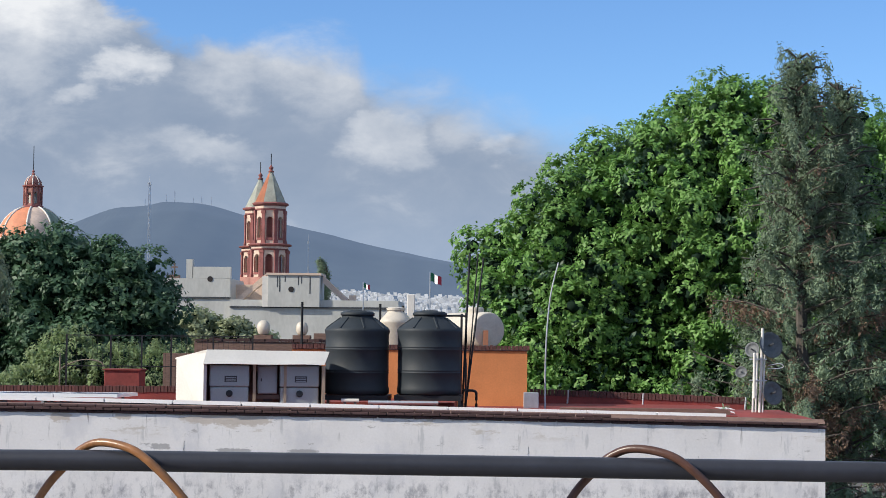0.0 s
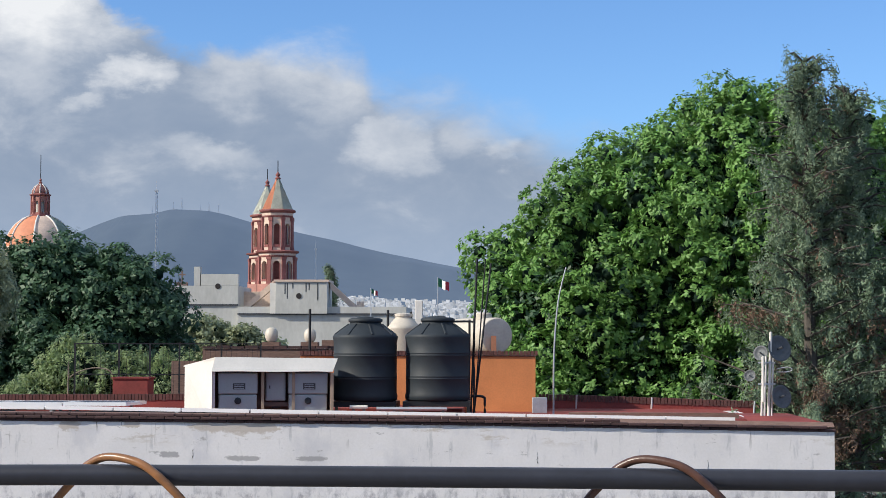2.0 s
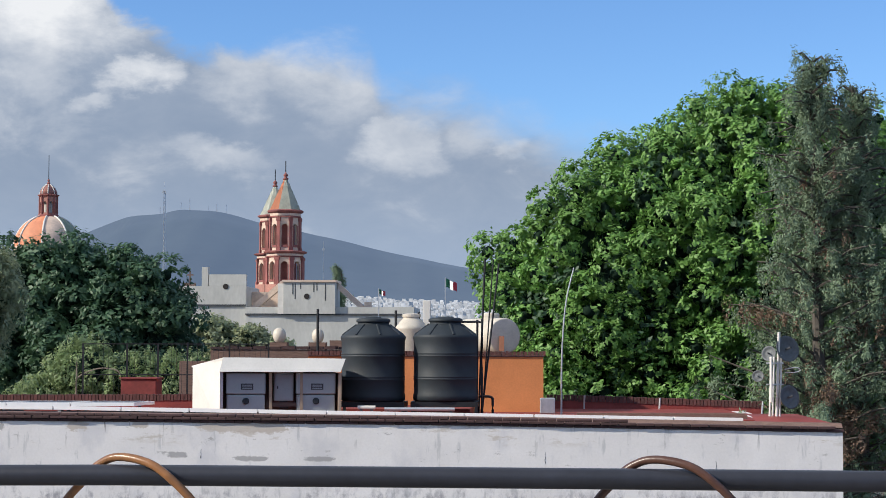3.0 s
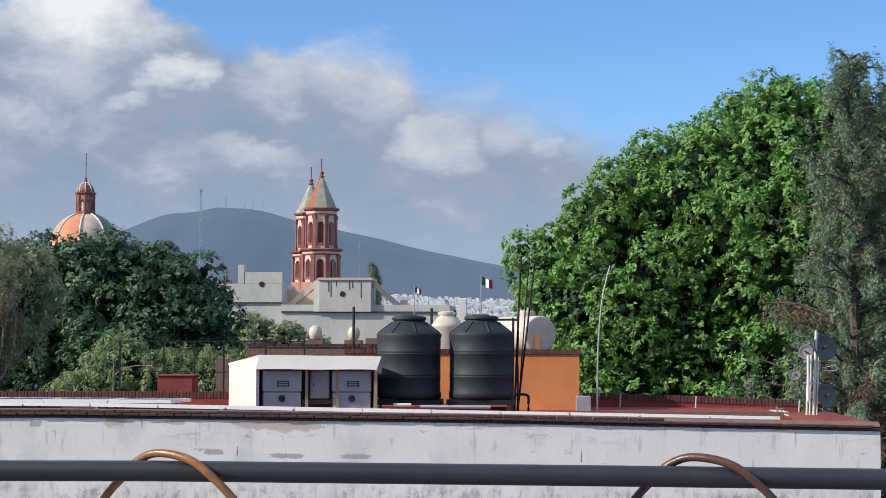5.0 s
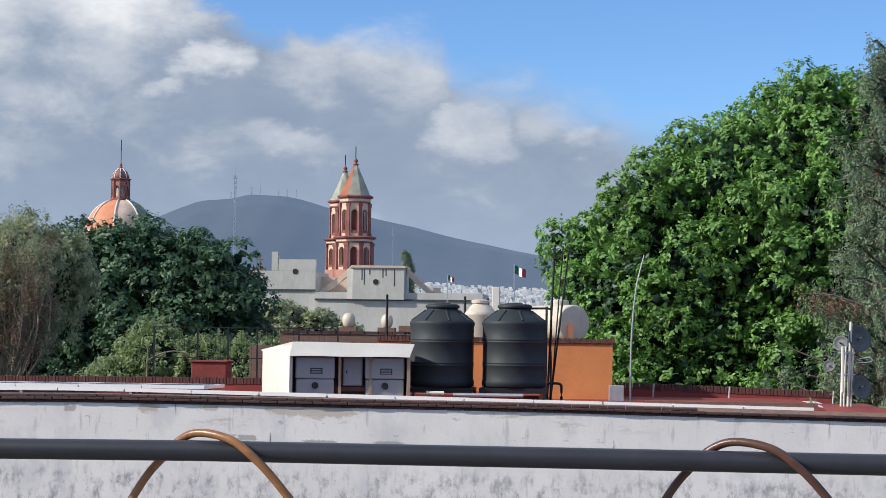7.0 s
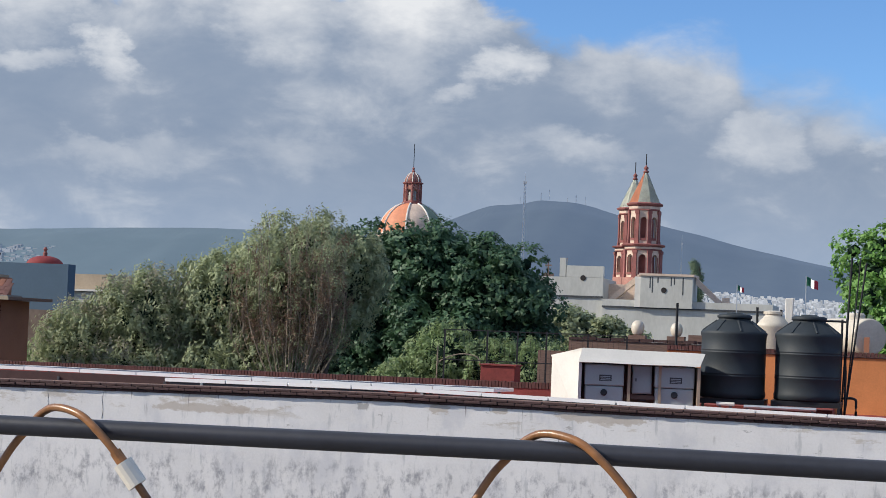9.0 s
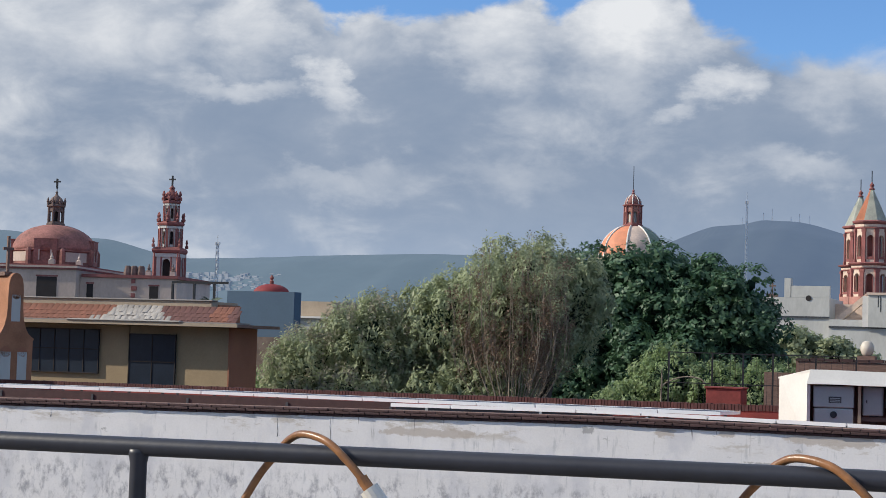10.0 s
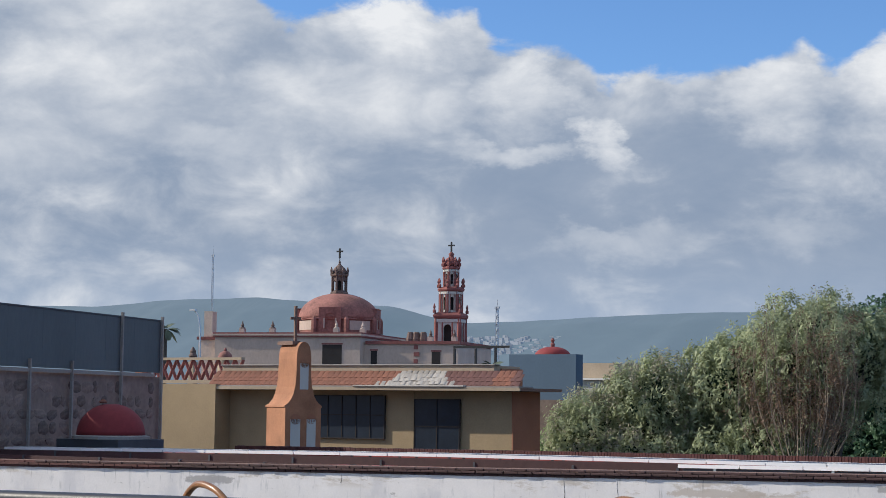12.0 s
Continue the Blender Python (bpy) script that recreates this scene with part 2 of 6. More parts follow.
M = {
    "ivory": mat("ivory_plastic", (0.80, 0.75, 0.66), 0.45, 0.1, 20, 120, 0.02),
    "leaf_light": mat("light_leaves", (0.26, 0.35, 0.16), 0.55, 0.5, 0.6, 6, 0.0, island=0.22, leaf=0.4),
    "paleleaf": mat("pale_dry_leaves", (0.38, 0.36, 0.27), 0.7, 0.4, 0.4, 6, 0.0, island=0.6, leaf=0.3),
    "wall": plaster_mat(),
    "brick": mat("brick", (0.070, 0.036, 0.036), 0.85, 0.5, 6, 60, 0.4, random=0.5),
    "brick_small": mat("brick_course", (0.115, 0.046, 0.042), 0.85, 0.5, 6, 60, 0.4, island=0.5),
    "brickwall": mat("brown_brick", (0.20, 0.125, 0.10), 0.9, 0.4, 8, 50, 0.4, stretch=(1, 1, 4)),
    "red": mat("red_roof_coating", (0.25, 0.043, 0.036), 0.7, 0.4, 1.6, 25, 0.2),
    "black": mat("black_plastic", (0.028, 0.036, 0.044), 0.6, 0.3, 2, 50, 0.03),
    "blacksteel": mat("black_steel", (0.02, 0.022, 0.026), 0.5, 0.3, 5, 60, 0.1),
    "rail": mat("dark_grey_enamel", (0.030, 0.032, 0.043), 0.42, 0.35, 9, 90, 0.03),
    "cable_dark": mat("dark_brown_plastic", (0.10, 0.045, 0.030), 0.36, 0.5, 14, 120, 0.06),
    # clay tile darkened to maroon to stand in for shade
    "shadetile": mat("shaded_maroon_tile", (0.125, 0.055, 0.05), 0.85, 0.4, 1.5, 25, 0.2, random=0.4),
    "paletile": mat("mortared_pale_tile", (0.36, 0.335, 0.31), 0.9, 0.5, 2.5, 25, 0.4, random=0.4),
    "cable": mat("amber_plastic", (0.30, 0.135, 0.052), 0.34, 0.6, 14, 120, 0.06),
    "white": mat("white_paint", (0.66, 0.64, 0.60), 0.7, 0.12, 1.4, 30, 0.1),
    "whiteplastic": mat("white_plastic", (0.58, 0.53, 0.45), 0.5, 0.25, 2.5, 30, 0.08),
    "grey": mat("grey_enamel", (0.34, 0.395, 0.415), 0.5, 0.12, 3, 40, 0.04),
    "darkgrey": mat("dark_grey", (0.05, 0.055, 0.065), 0.6, 0.3, 3, 40, 0.1),
    "alu": mat("aluminium", (0.88, 0.88, 0.88), 0.4, 0.06, 5, 60, 0.02),
    "solar": mat("solar_glass", (0.010, 0.014, 0.035), 0.38, 0.3, 6, 60, 0.0),
    "mesh": mat("grey_wire_mesh", (0.12, 0.13, 0.14), 0.6, 0.3, 20, 90, 0.3, metal=0.3),
    "galv": mat("galvanised_steel", (0.55, 0.57, 0.60), 0.4, 0.2, 8, 60, 0.05, metal=0.7),
    "orange": mat("orange_paint", (0.62, 0.235, 0.085), 0.85, 0.22, 1.5, 30, 0.15),
    "churchwhite": mat("weathered_limewash", (0.53, 0.53, 0.50), 0.9, 0.22, 0.25, 3, 0.1, stretch=(1, 1, 0.4)),
    "churchcream": mat("cream_limewash", (0.64, 0.50, 0.41), 0.9, 0.25, 0.5, 4, 0.1),
    "stone": mat("dark_red_stone", (0.27, 0.098, 0.09), 0.9, 0.4, 0.6, 5, 0.3),
    "pinkstone": mat("pink_stone", (0.40, 0.20, 0.165), 0.9, 0.35, 0.6, 5, 0.3),
    "greystone": mat("grey_brown_stone", (0.17, 0.12, 0.105), 0.9, 0.4, 0.6, 5, 0.3),
    # faint blue glow puts haze into the hillside houses' colour
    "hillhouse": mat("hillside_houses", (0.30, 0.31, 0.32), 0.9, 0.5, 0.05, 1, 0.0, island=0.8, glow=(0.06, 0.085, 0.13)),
    "tilegreen": mat("green_grey_tiles", (0.60, 0.62, 0.54), 0.6, 0.3, 1.2, 8, 0.2),
    "tiledark": mat("dark_green_tiles", (0.17, 0.225, 0.16), 0.6, 0.3, 1.2, 8, 0.2),
    "palmleaf": mat("dusty_palm_leaves", (0.07, 0.095, 0.06), 0.7, 0.4, 2, 12, 0.0),
    "tileorange": mat("orange_tiles", (0.62, 0.24, 0.13), 0.7, 0.25, 1.2, 8, 0.2),
    "domered": mat("red_dome_coating", (0.30, 0.13, 0.11), 0.85, 0.55, 0.5, 4, 0.2),
    "domebright": mat("bright_red_coating", (0.23, 0.026, 0.030), 0.8, 0.3, 0.8, 10, 0.1),
    "pinkwall": mat("pale_pink_limewash", (0.52, 0.42, 0.36), 0.9, 0.25, 0.3, 4, 0.1, stretch=(1, 1, 0.5)),
    "dark": mat("dark_inside", (0.03, 0.025, 0.025), 0.9, 0.3, 1, 10, 0.0),
    "glassdark": mat("dark_window_glass", (0.020, 0.028, 0.042), 0.3, 0.3, 2, 20, 0.0),
    "yellow": mat("ochre_paint", (0.35, 0.26, 0.155), 0.9, 0.25, 0.6, 20, 0.1),
    "rust": mat("rust_orange_paint", (0.34, 0.145, 0.085), 0.9, 0.25, 0.6, 20, 0.1),
    "gableorange": mat("faded_orange_plaster", (0.37, 0.17, 0.092), 0.9, 0.35, 1.6, 25, 0.25),
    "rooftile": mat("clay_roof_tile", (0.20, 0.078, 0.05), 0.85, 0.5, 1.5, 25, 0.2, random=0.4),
    "greysheet": mat("dark_blue_grey_sheet", (0.090, 0.110, 0.118), 0.6, 0.25, 0.5, 15, 0.1, stretch=(1, 1, 0.3)),
    "oldstone": mat("old_rubble_masonry", (0.25, 0.185, 0.155), 0.95, 0.8, 1.7, 6, 0.9, random=0.5),
    "blue": mat("slate_blue_paint", (0.080, 0.130, 0.190), 0.85, 0.15, 0.5, 12, 0.05),
    "tan": mat("tan_plaster", (0.40, 0.32, 0.235), 0.9, 0.25, 0.6, 12, 0.1),
    "bark": mat("bark", (0.085, 0.075, 0.065), 0.95, 0.4, 6, 30, 0.5),
    "twig": mat("pale_bare_twigs", (0.27, 0.22, 0.17), 0.9, 0.4, 3, 20, 0.1),
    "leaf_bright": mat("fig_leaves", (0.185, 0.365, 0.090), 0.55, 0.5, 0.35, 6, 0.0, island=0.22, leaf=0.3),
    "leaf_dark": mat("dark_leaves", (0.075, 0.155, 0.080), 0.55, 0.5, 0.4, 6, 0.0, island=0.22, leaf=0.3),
    "leaf_olive": mat("olive_leaves", (0.36, 0.41, 0.24), 0.6, 0.5, 0.4, 6, 0.0, island=0.22, leaf=0.35),
    "needle": mat("blue_green_needles", (0.20, 0.285, 0.18), 0.75, 0.55, 0.5, 6, 0.0, island=0.22, leaf=0.25),
    "needle_brown": mat("dry_brown_needles", (0.23, 0.155, 0.11), 0.85, 0.45, 0.5, 6, 0.0, island=0.22, leaf=0.25),
    # nearly black, so that crown cores read as shade
    "leaf_shade": mat("crown_shade", (0.019, 0.036, 0.025), 0.95, 0.5, 1.5, 8, 0.8),
    "ground": mat("dusty_ground", (0.12, 0.11, 0.095), 0.95, 0.4, 0.05, 1, 0.0),
    "concrete": mat("concrete", (0.30, 0.28, 0.26), 0.9, 0.3, 1, 20, 0.2),
    # the blue glow of both hill materials stands in for distance haze
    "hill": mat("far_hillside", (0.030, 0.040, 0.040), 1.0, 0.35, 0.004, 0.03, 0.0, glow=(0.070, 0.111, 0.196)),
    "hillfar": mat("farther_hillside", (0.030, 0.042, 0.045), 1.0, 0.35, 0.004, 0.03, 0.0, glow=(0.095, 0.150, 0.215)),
    # faint blue glow here too, painted haze over the houses
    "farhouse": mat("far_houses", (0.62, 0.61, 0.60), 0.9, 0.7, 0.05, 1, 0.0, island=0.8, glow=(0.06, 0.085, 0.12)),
    "fieldgreen": mat("flag_green", (0.02, 0.16, 0.08), 0.8, 0.2, 4, 30, 0.0),
    "fieldwhite": mat("flag_white", (0.8, 0.8, 0.8), 0.8, 0.1, 4, 30, 0.0),
    "fieldred": mat("flag_red", (0.5, 0.03, 0.05), 0.8, 0.2, 4, 30, 0.0),
}
M["leaf_shade"].node_tree.nodes["Principled BSDF"].inputs["Specular IOR Level"].default_value = 0.0
for k in ("black", "blacksteel", "glassdark", "solar"):
    M[k].node_tree.nodes["Principled BSDF"].inputs["Specular IOR Level"].default_value = 0.28

# ---- mesh helpers ----
def thing(name, at, label, category, group="", kind=""):
    ob = new(name)
    ob.location = at
    ob.empty_display_size = 0.2
    return tagged(ob, label, category, group, kind)


def base_of(ob):
    p = Vector(ob.location)
    while ob.parent:
        ob = ob.parent
        p += ob.location
    return p


def part(name, bm, material, parent=None, label="", smooth=False):
    """Links a bmesh, drawn in the world's coordinates, as one mesh under a thing or a part."""
    me = bpy.data.meshes.new(name)
    if parent is not None:
        bmesh.ops.translate(bm, verts=bm.verts, vec=-base_of(parent))
    bm.to_mesh(me)
    bm.free()
    me.materials.append(M[material])
    if smooth:
        me.polygons.foreach_set("use_smooth", [True] * len(me.polygons))
    ob = new(name, me)
    ob.parent = parent
    return tagged(ob, label)


def setting(name, bm, material, label, category):
    return tagged(part(name, bm, material), label, category, kind="structure")


def box(bm, x0, x1, y0, y1, z0, z1, bevel=0.0, m=None):
    r = bmesh.ops.create_cube(bm, size=1.0)
    vs = r["verts"]
    for v in vs:
        v.co = Vector(((x0 + x1) / 2 + v.co.x * (x1 - x0), (y0 + y1) / 2 + v.co.y * (y1 - y0), (z0 + z1) / 2 + v.co.z * (z1 - z0)))
    if bevel:
        es = list({e for v in vs for e in v.link_edges})
        got = bmesh.ops.bevel(bm, geom=es, offset=bevel, segments=1, affect="EDGES")
        vs = list({v for f in got["faces"] for v in f.verts} | {v for v in vs if v.is_valid})
    if m is not None:
        bmesh.ops.transform(bm, matrix=m, verts=[v for v in vs if v.is_valid])
    return bm


def B(*a, **k):
    return box(bmesh.new(), *a, **k)


def lathe(bm, at, profile, seg=32, start=0.0):
    """Turns a profile of (radius, height) about the upright axis through at."""
    rings = []
    for r, z in profile:
        rings.append([bm.verts.new((at[0] + r * math.cos(start + 2 * math.pi * i / seg), at[1] + r * math.sin(start + 2 * math.pi * i / seg), at[2] + z)) for i in range(seg)])
    for a, b in zip(rings, rings[1:]):
        for i in range(seg):
            bm.faces.new((a[i], a[(i + 1) % seg], b[(i + 1) % seg], b[i]))
    bm.faces.new(list(reversed(rings[0])))
    bm.faces.new(rings[-1])
    return bm


def tube(bm, pts, r, seg=8, r_end=None):
    """A round bar along points."""
    pts = [Vector(p) for p in pts]
    rings = []
    for i, p in enumerate(pts):
        d = (pts[min(i + 1, len(pts) - 1)] - pts[max(i - 1, 0)]).normalized()
        q = d.to_track_quat("Z", "Y")
        k = r if r_end is None else r + (r_end - r) * i / (len(pts) - 1)
        rings.append([bm.verts.new(p + q @ Vector((k * math.cos(2 * math.pi * j / seg), k * math.sin(2 * math.pi * j / seg), 0))) for j in range(seg)])
    for a, b in zip(rings, rings[1:]):
        for j in range(seg):
            bm.faces.new((a[j], a[(j + 1) % seg], b[(j + 1) % seg], b[j]))
    bm.faces.new(list(reversed(rings[0])))
    bm.faces.new(rings[-1])
    return bm


def spline(pts, n=6):
    """Points of a smooth curve through the given ones."""
    pts = [Vector(p) for p in pts]
    out = []
    for i in range(len(pts) - 1):
        p0, p1, p2, p3 = pts[max(i - 1, 0)], pts[i], pts[i + 1], pts[min(i + 2, len(pts) - 1)]
        for k in range(n):
            t = k / n
            out.append(0.5 * (2 * p1 + (p2 - p0) * t + (2 * p0 - 5 * p1 + 4 * p2 - p3) * t * t + (3 * p1 - p0 - 3 * p2 + p3) * t ** 3))
    return out + [pts[-1]]


def arch_panel(bm, m, w, h, ow, sill, spring, depth, seg=8):
    """A wall panel with a round-headed opening and its reveal; m places it: x across, z up, its outside towards -y."""
    top = []
    for i in range(seg + 1):
        a = math.pi * (1 - i / seg)
        top.append((ow / 2 * math.cos(a), spring + ow / 2 * math.sin(a)))

    def face(ps):
        bm.faces.new([bm.verts.new(m @ Vector(p)) for p in ps])

    face([(-w / 2, 0, 0), (-ow / 2, 0, 0), (-ow / 2, 0, h), (-w / 2, 0, h)])
    face([(ow / 2, 0, 0), (w / 2, 0, 0), (w / 2, 0, h), (ow / 2, 0, h)])
    if sill > 0:
        face([(-ow / 2, 0, 0), (ow / 2, 0, 0), (ow / 2, 0, sill), (-ow / 2, 0, sill)])
    for (x0, z0), (x1, z1) in zip(top, top[1:]):
        face([(x0, 0, z0), (x1, 0, z1), (x1, 0, h), (x0, 0, h)])
    ring = [(-ow / 2, sill)] + top + [(ow / 2, sill)]
    for (x0, z0), (x1, z1) in zip(ring, ring[1:] + ring[:1]):
        face([(x0, 0, z0), (x0, depth, z0), (x1, depth, z1), (x1, 0, z1)])
    return bm


def scatter(name, verts, faces, material, parent, label="", smooth=False, stuff=False):
    me = bpy.data.meshes.new(name)
    me.from_pydata(verts, [], faces)
    me.materials.append(M[material])
    if smooth:
        me.polygons.foreach_set("use_smooth", [True] * len(me.polygons))
    ob = new(name, me)
    ob.parent = parent
    if stuff:
        ob["kind"] = "stuff"
    return tagged(ob, label)


def leaf_cards(rng, centres, spread, count, size, droop=0.0, up=0.4, slim=0.5):
    """Small pointed leaves round each centre, each with its own place and turn."""
    n = len(centres) * count
    c = np.repeat(centres, count, axis=0)
    d = rng.normal(size=(n, 3))
    d /= np.linalg.norm(d, axis=1, keepdims=True)
    rad = rng.random((n, 1)) ** 0.45
    p = c + d * rad * np.asarray(spread)
    axis = rng.normal(size=(n, 3))
    axis[:, 2] = axis[:, 2] * (1 - min(droop, 0.8)) - droop
    axis /= np.linalg.norm(axis, axis=1, keepdims=True)
    nor = d * 0.7 + rng.normal(size=(n, 3)) * 0.5
    nor[:, 2] += up
    side = np.cross(axis, nor)
    side /= np.linalg.norm(side, axis=1, keepdims=True) + 1e-9
    s = size * (0.6 + 0.8 * rng.random((n, 1)))
    a, b = p - axis * s, p + axis * s
    l, r = p - side * s * slim - axis * s * 0.15, p + side * s * slim - axis * s * 0.15
    v = np.stack([a, l, b, r], axis=1).reshape(-1, 3)
    f = np.arange(n * 4).reshape(-1, 4)
    return v, f


def lobes_surface(rng, lobes, n, lo=0.86, hi=1.02, apart=0.0):
    """Up to n points on the outside of a crown made of ellipsoids, some way apart from each other."""
    lobes = np.array(lobes, float)
    area = (lobes[:, 3] * lobes[:, 4] + lobes[:, 3] * lobes[:, 5] + lobes[:, 4] * lobes[:, 5])
    out = []
    for _ in range(n * 14):
        if len(out) >= n:
            break
        k = rng.choice(len(lobes), p=area / area.sum())
        d = rng.normal(size=3)
        d /= np.linalg.norm(d)
        p = lobes[k, :3] + d * lobes[k, 3:] * (lo + (hi - lo) * rng.random())
        q = np.linalg.norm((p - lobes[:, :3]) / lobes[:, 3:], axis=1)
        q[k] = 9
        if q.min() > lo * 1.06 - 0.02 and not (apart and out and np.min(np.linalg.norm(np.array(out) - p, axis=1)) < apart):
            out.append(p)
    return np.array(out)


def bough_leaves(rng, centres, radius, clusters, per, size, droop=0.0, slim=0.5, flat=0.8):
    """Rounded boughs: each is a lumpy dome of small leaf clusters, whose leaves face outwards and up."""
    nb = len(centres)
    rad = radius * (0.65 + 0.7 * rng.random((nb, 1, 1)))
    d = rng.normal(size=(nb, clusters, 3))
    d[:, :, 2] += 0.25
    d /= np.linalg.norm(d, axis=2, keepdims=True)
    lump = 0.80 + 0.26 * rng.random((nb, clusters, 1))
    at = centres[:, None, :] + d * rad * lump * np.array((1.0, 1.0, flat))
    at[:, :, 2] -= droop * 0.6 * rad[:, :, 0] * rng.random((nb, clusters)) ** 2
    at, out = np.repeat(at.reshape(-1, 3), per, axis=0), np.repeat(d.reshape(-1, 3), per, axis=0)
    n = len(at)
    p = at + rng.normal(size=(n, 3)) * size * np.array((0.75, 0.75, 0.7 + droop))
    nor = out * 0.8 + rng.normal(size=(n, 3)) * 0.28
    nor[:, 2] += 0.25
    axis = rng.normal(size=(n, 3)) + out * 0.4
    axis[:, 2] -= droop * 2.0
    axis -= nor * (axis * nor).sum(axis=1, keepdims=True) / (nor * nor).sum(axis=1, keepdims=True)
    axis /= np.linalg.norm(axis, axis=1, keepdims=True) + 1e-9
    side = np.cross(axis, nor)
    side /= np.linalg.norm(side, axis=1, keepdims=True) + 1e-9
    k = size * (0.6 + 0.7 * rng.random((n, 1)))
    v = np.stack([p - axis * k, p - side * k * slim - axis * k * 0.1, p + axis * k, p + side * k * slim - axis * k * 0.1], axis=1)
    return v.reshape(-1, 3), np.arange(n * 4).reshape(-1, 4)


def trunk_mesh(rng, foot, top, r, limbs):
    bm = bmesh.new()
    foot, top = Vector(foot), Vector(top)
    mid = foot.lerp(top, 0.5) + Vector((rng.normal() * 0.15, rng.normal() * 0.15, 0))
    tube(bm, spline([foot, mid, top], 5), r, 8, r * 0.35)
    for q in limbs:
        a = foot.lerp(top, 0.35 + 0.5 * rng.random())
        q = Vector(q)
        tube(bm, spline([a, a.lerp(q, 0.5) + Vector((0, 0, 0.3)), q], 4), r * 0.4, 6, r * 0.08)
    return bm


def tree(name, foot, lobes, label, category, leaf, material, boughs, radius, clusters, per, size, seed, core=0.6, droop=0.0, slim=0.5, flat=0.8, shade=""):
    rng = np.random.default_rng(seed)
    t = thing(name, foot, label, category)
    top = max(lobes, key=lambda q: q[2])
    part("trunk", trunk_mesh(rng, foot, (top[0], top[1], top[2]), 0.28, [q[:3] for q in lobes]), "bark", t)
    c = lobes_surface(rng, lobes, boughs, 0.68, 0.94, radius * 1.3)
    v, f = bough_leaves(rng, c, radius, clusters, per, size, droop, slim, flat)
    # sparser inner leaves fill the crown behind the boughs, shade painted in where given
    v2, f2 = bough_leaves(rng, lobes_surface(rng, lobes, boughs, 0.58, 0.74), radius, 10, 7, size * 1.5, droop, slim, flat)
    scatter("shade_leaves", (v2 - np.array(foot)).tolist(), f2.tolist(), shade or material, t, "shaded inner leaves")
    # solid cores whose near-black colour paints shade into the gaps between boughs
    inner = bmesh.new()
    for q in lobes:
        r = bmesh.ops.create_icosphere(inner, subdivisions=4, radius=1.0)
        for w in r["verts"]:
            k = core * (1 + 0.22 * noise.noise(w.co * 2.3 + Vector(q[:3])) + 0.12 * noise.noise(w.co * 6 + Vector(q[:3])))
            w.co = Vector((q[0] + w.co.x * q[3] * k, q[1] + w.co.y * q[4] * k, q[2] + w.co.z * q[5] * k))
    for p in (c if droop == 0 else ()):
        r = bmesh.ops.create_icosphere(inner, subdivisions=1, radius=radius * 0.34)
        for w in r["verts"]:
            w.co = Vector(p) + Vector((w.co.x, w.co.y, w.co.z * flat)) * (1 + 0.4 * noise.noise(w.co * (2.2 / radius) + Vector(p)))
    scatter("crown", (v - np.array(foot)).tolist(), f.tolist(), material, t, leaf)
    part("shade_core", inner, "leaf_shade", t, "near-black core painted as the crown's deep shade", smooth=True)
    return t

# ---- ground, hills ----
def ground():
    bm = bmesh.new()
    bmesh.ops.create_grid(bm, x_segments=24, y_segments=24, size=4200)
    setting("ground", bm, "ground", "dusty town ground between the houses, reaching the hills", "ground")


def hill(name, ridge, y, front, material, label, seed):
    """A ridge whose crest heights are given by (x, z); it falls to the plain in front and behind."""
    bm = bmesh.new()
    xs = np.linspace(ridge[0][0], ridge[-1][0], 240)
    zs = np.interp(xs, [q[0] for q in ridge], [q[1] for q in ridge])
    zs = np.convolve(np.pad(zs, 1, mode="edge"), np.ones(3) / 3, mode="valid")
    prof = [(-front, -0.02), (-front * 0.72, 0.12), (-front * 0.48, 0.34), (-front * 0.26, 0.62), (-front * 0.1, 0.87), (0, 1.0), (front * 0.4, 0.5), (front, -0.02)]
    rows = []
    for i, (dy, k) in enumerate(prof):
        row = []
        for x, z in zip(xs, zs):
            n = noise.noise(Vector((x * 0.006, (y + dy) * 0.006, seed))) * 26 + noise.noise(Vector((x * 0.02, (y + dy) * 0.02, seed))) * 8
            n *= 0.12 if i == 5 else (0.0 if i in (0, 7) else 1.0)
            row.append(bm.verts.new((x, y + dy, z * k + n)))
        rows.append(row)
    for a, b in zip(rows, rows[1:]):
        for i in range(len(xs) - 1):
            bm.faces.new((a[i], a[i + 1], b[i + 1], b[i]))
    ob = setting(name, bm, material, label, "hill")
    ob.data.polygons.foreach_set("use_smooth", [True] * len(ob.data.polygons))


ground()
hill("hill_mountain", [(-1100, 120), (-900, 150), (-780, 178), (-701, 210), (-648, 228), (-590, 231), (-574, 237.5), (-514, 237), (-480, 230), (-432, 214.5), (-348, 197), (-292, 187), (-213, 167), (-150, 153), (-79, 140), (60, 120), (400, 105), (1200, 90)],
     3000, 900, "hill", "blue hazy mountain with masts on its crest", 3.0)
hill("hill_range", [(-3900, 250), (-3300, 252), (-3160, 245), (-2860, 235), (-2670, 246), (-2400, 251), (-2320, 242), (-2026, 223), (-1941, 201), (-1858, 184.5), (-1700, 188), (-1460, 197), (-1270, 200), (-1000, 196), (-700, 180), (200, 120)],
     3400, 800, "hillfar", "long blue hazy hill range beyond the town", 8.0)


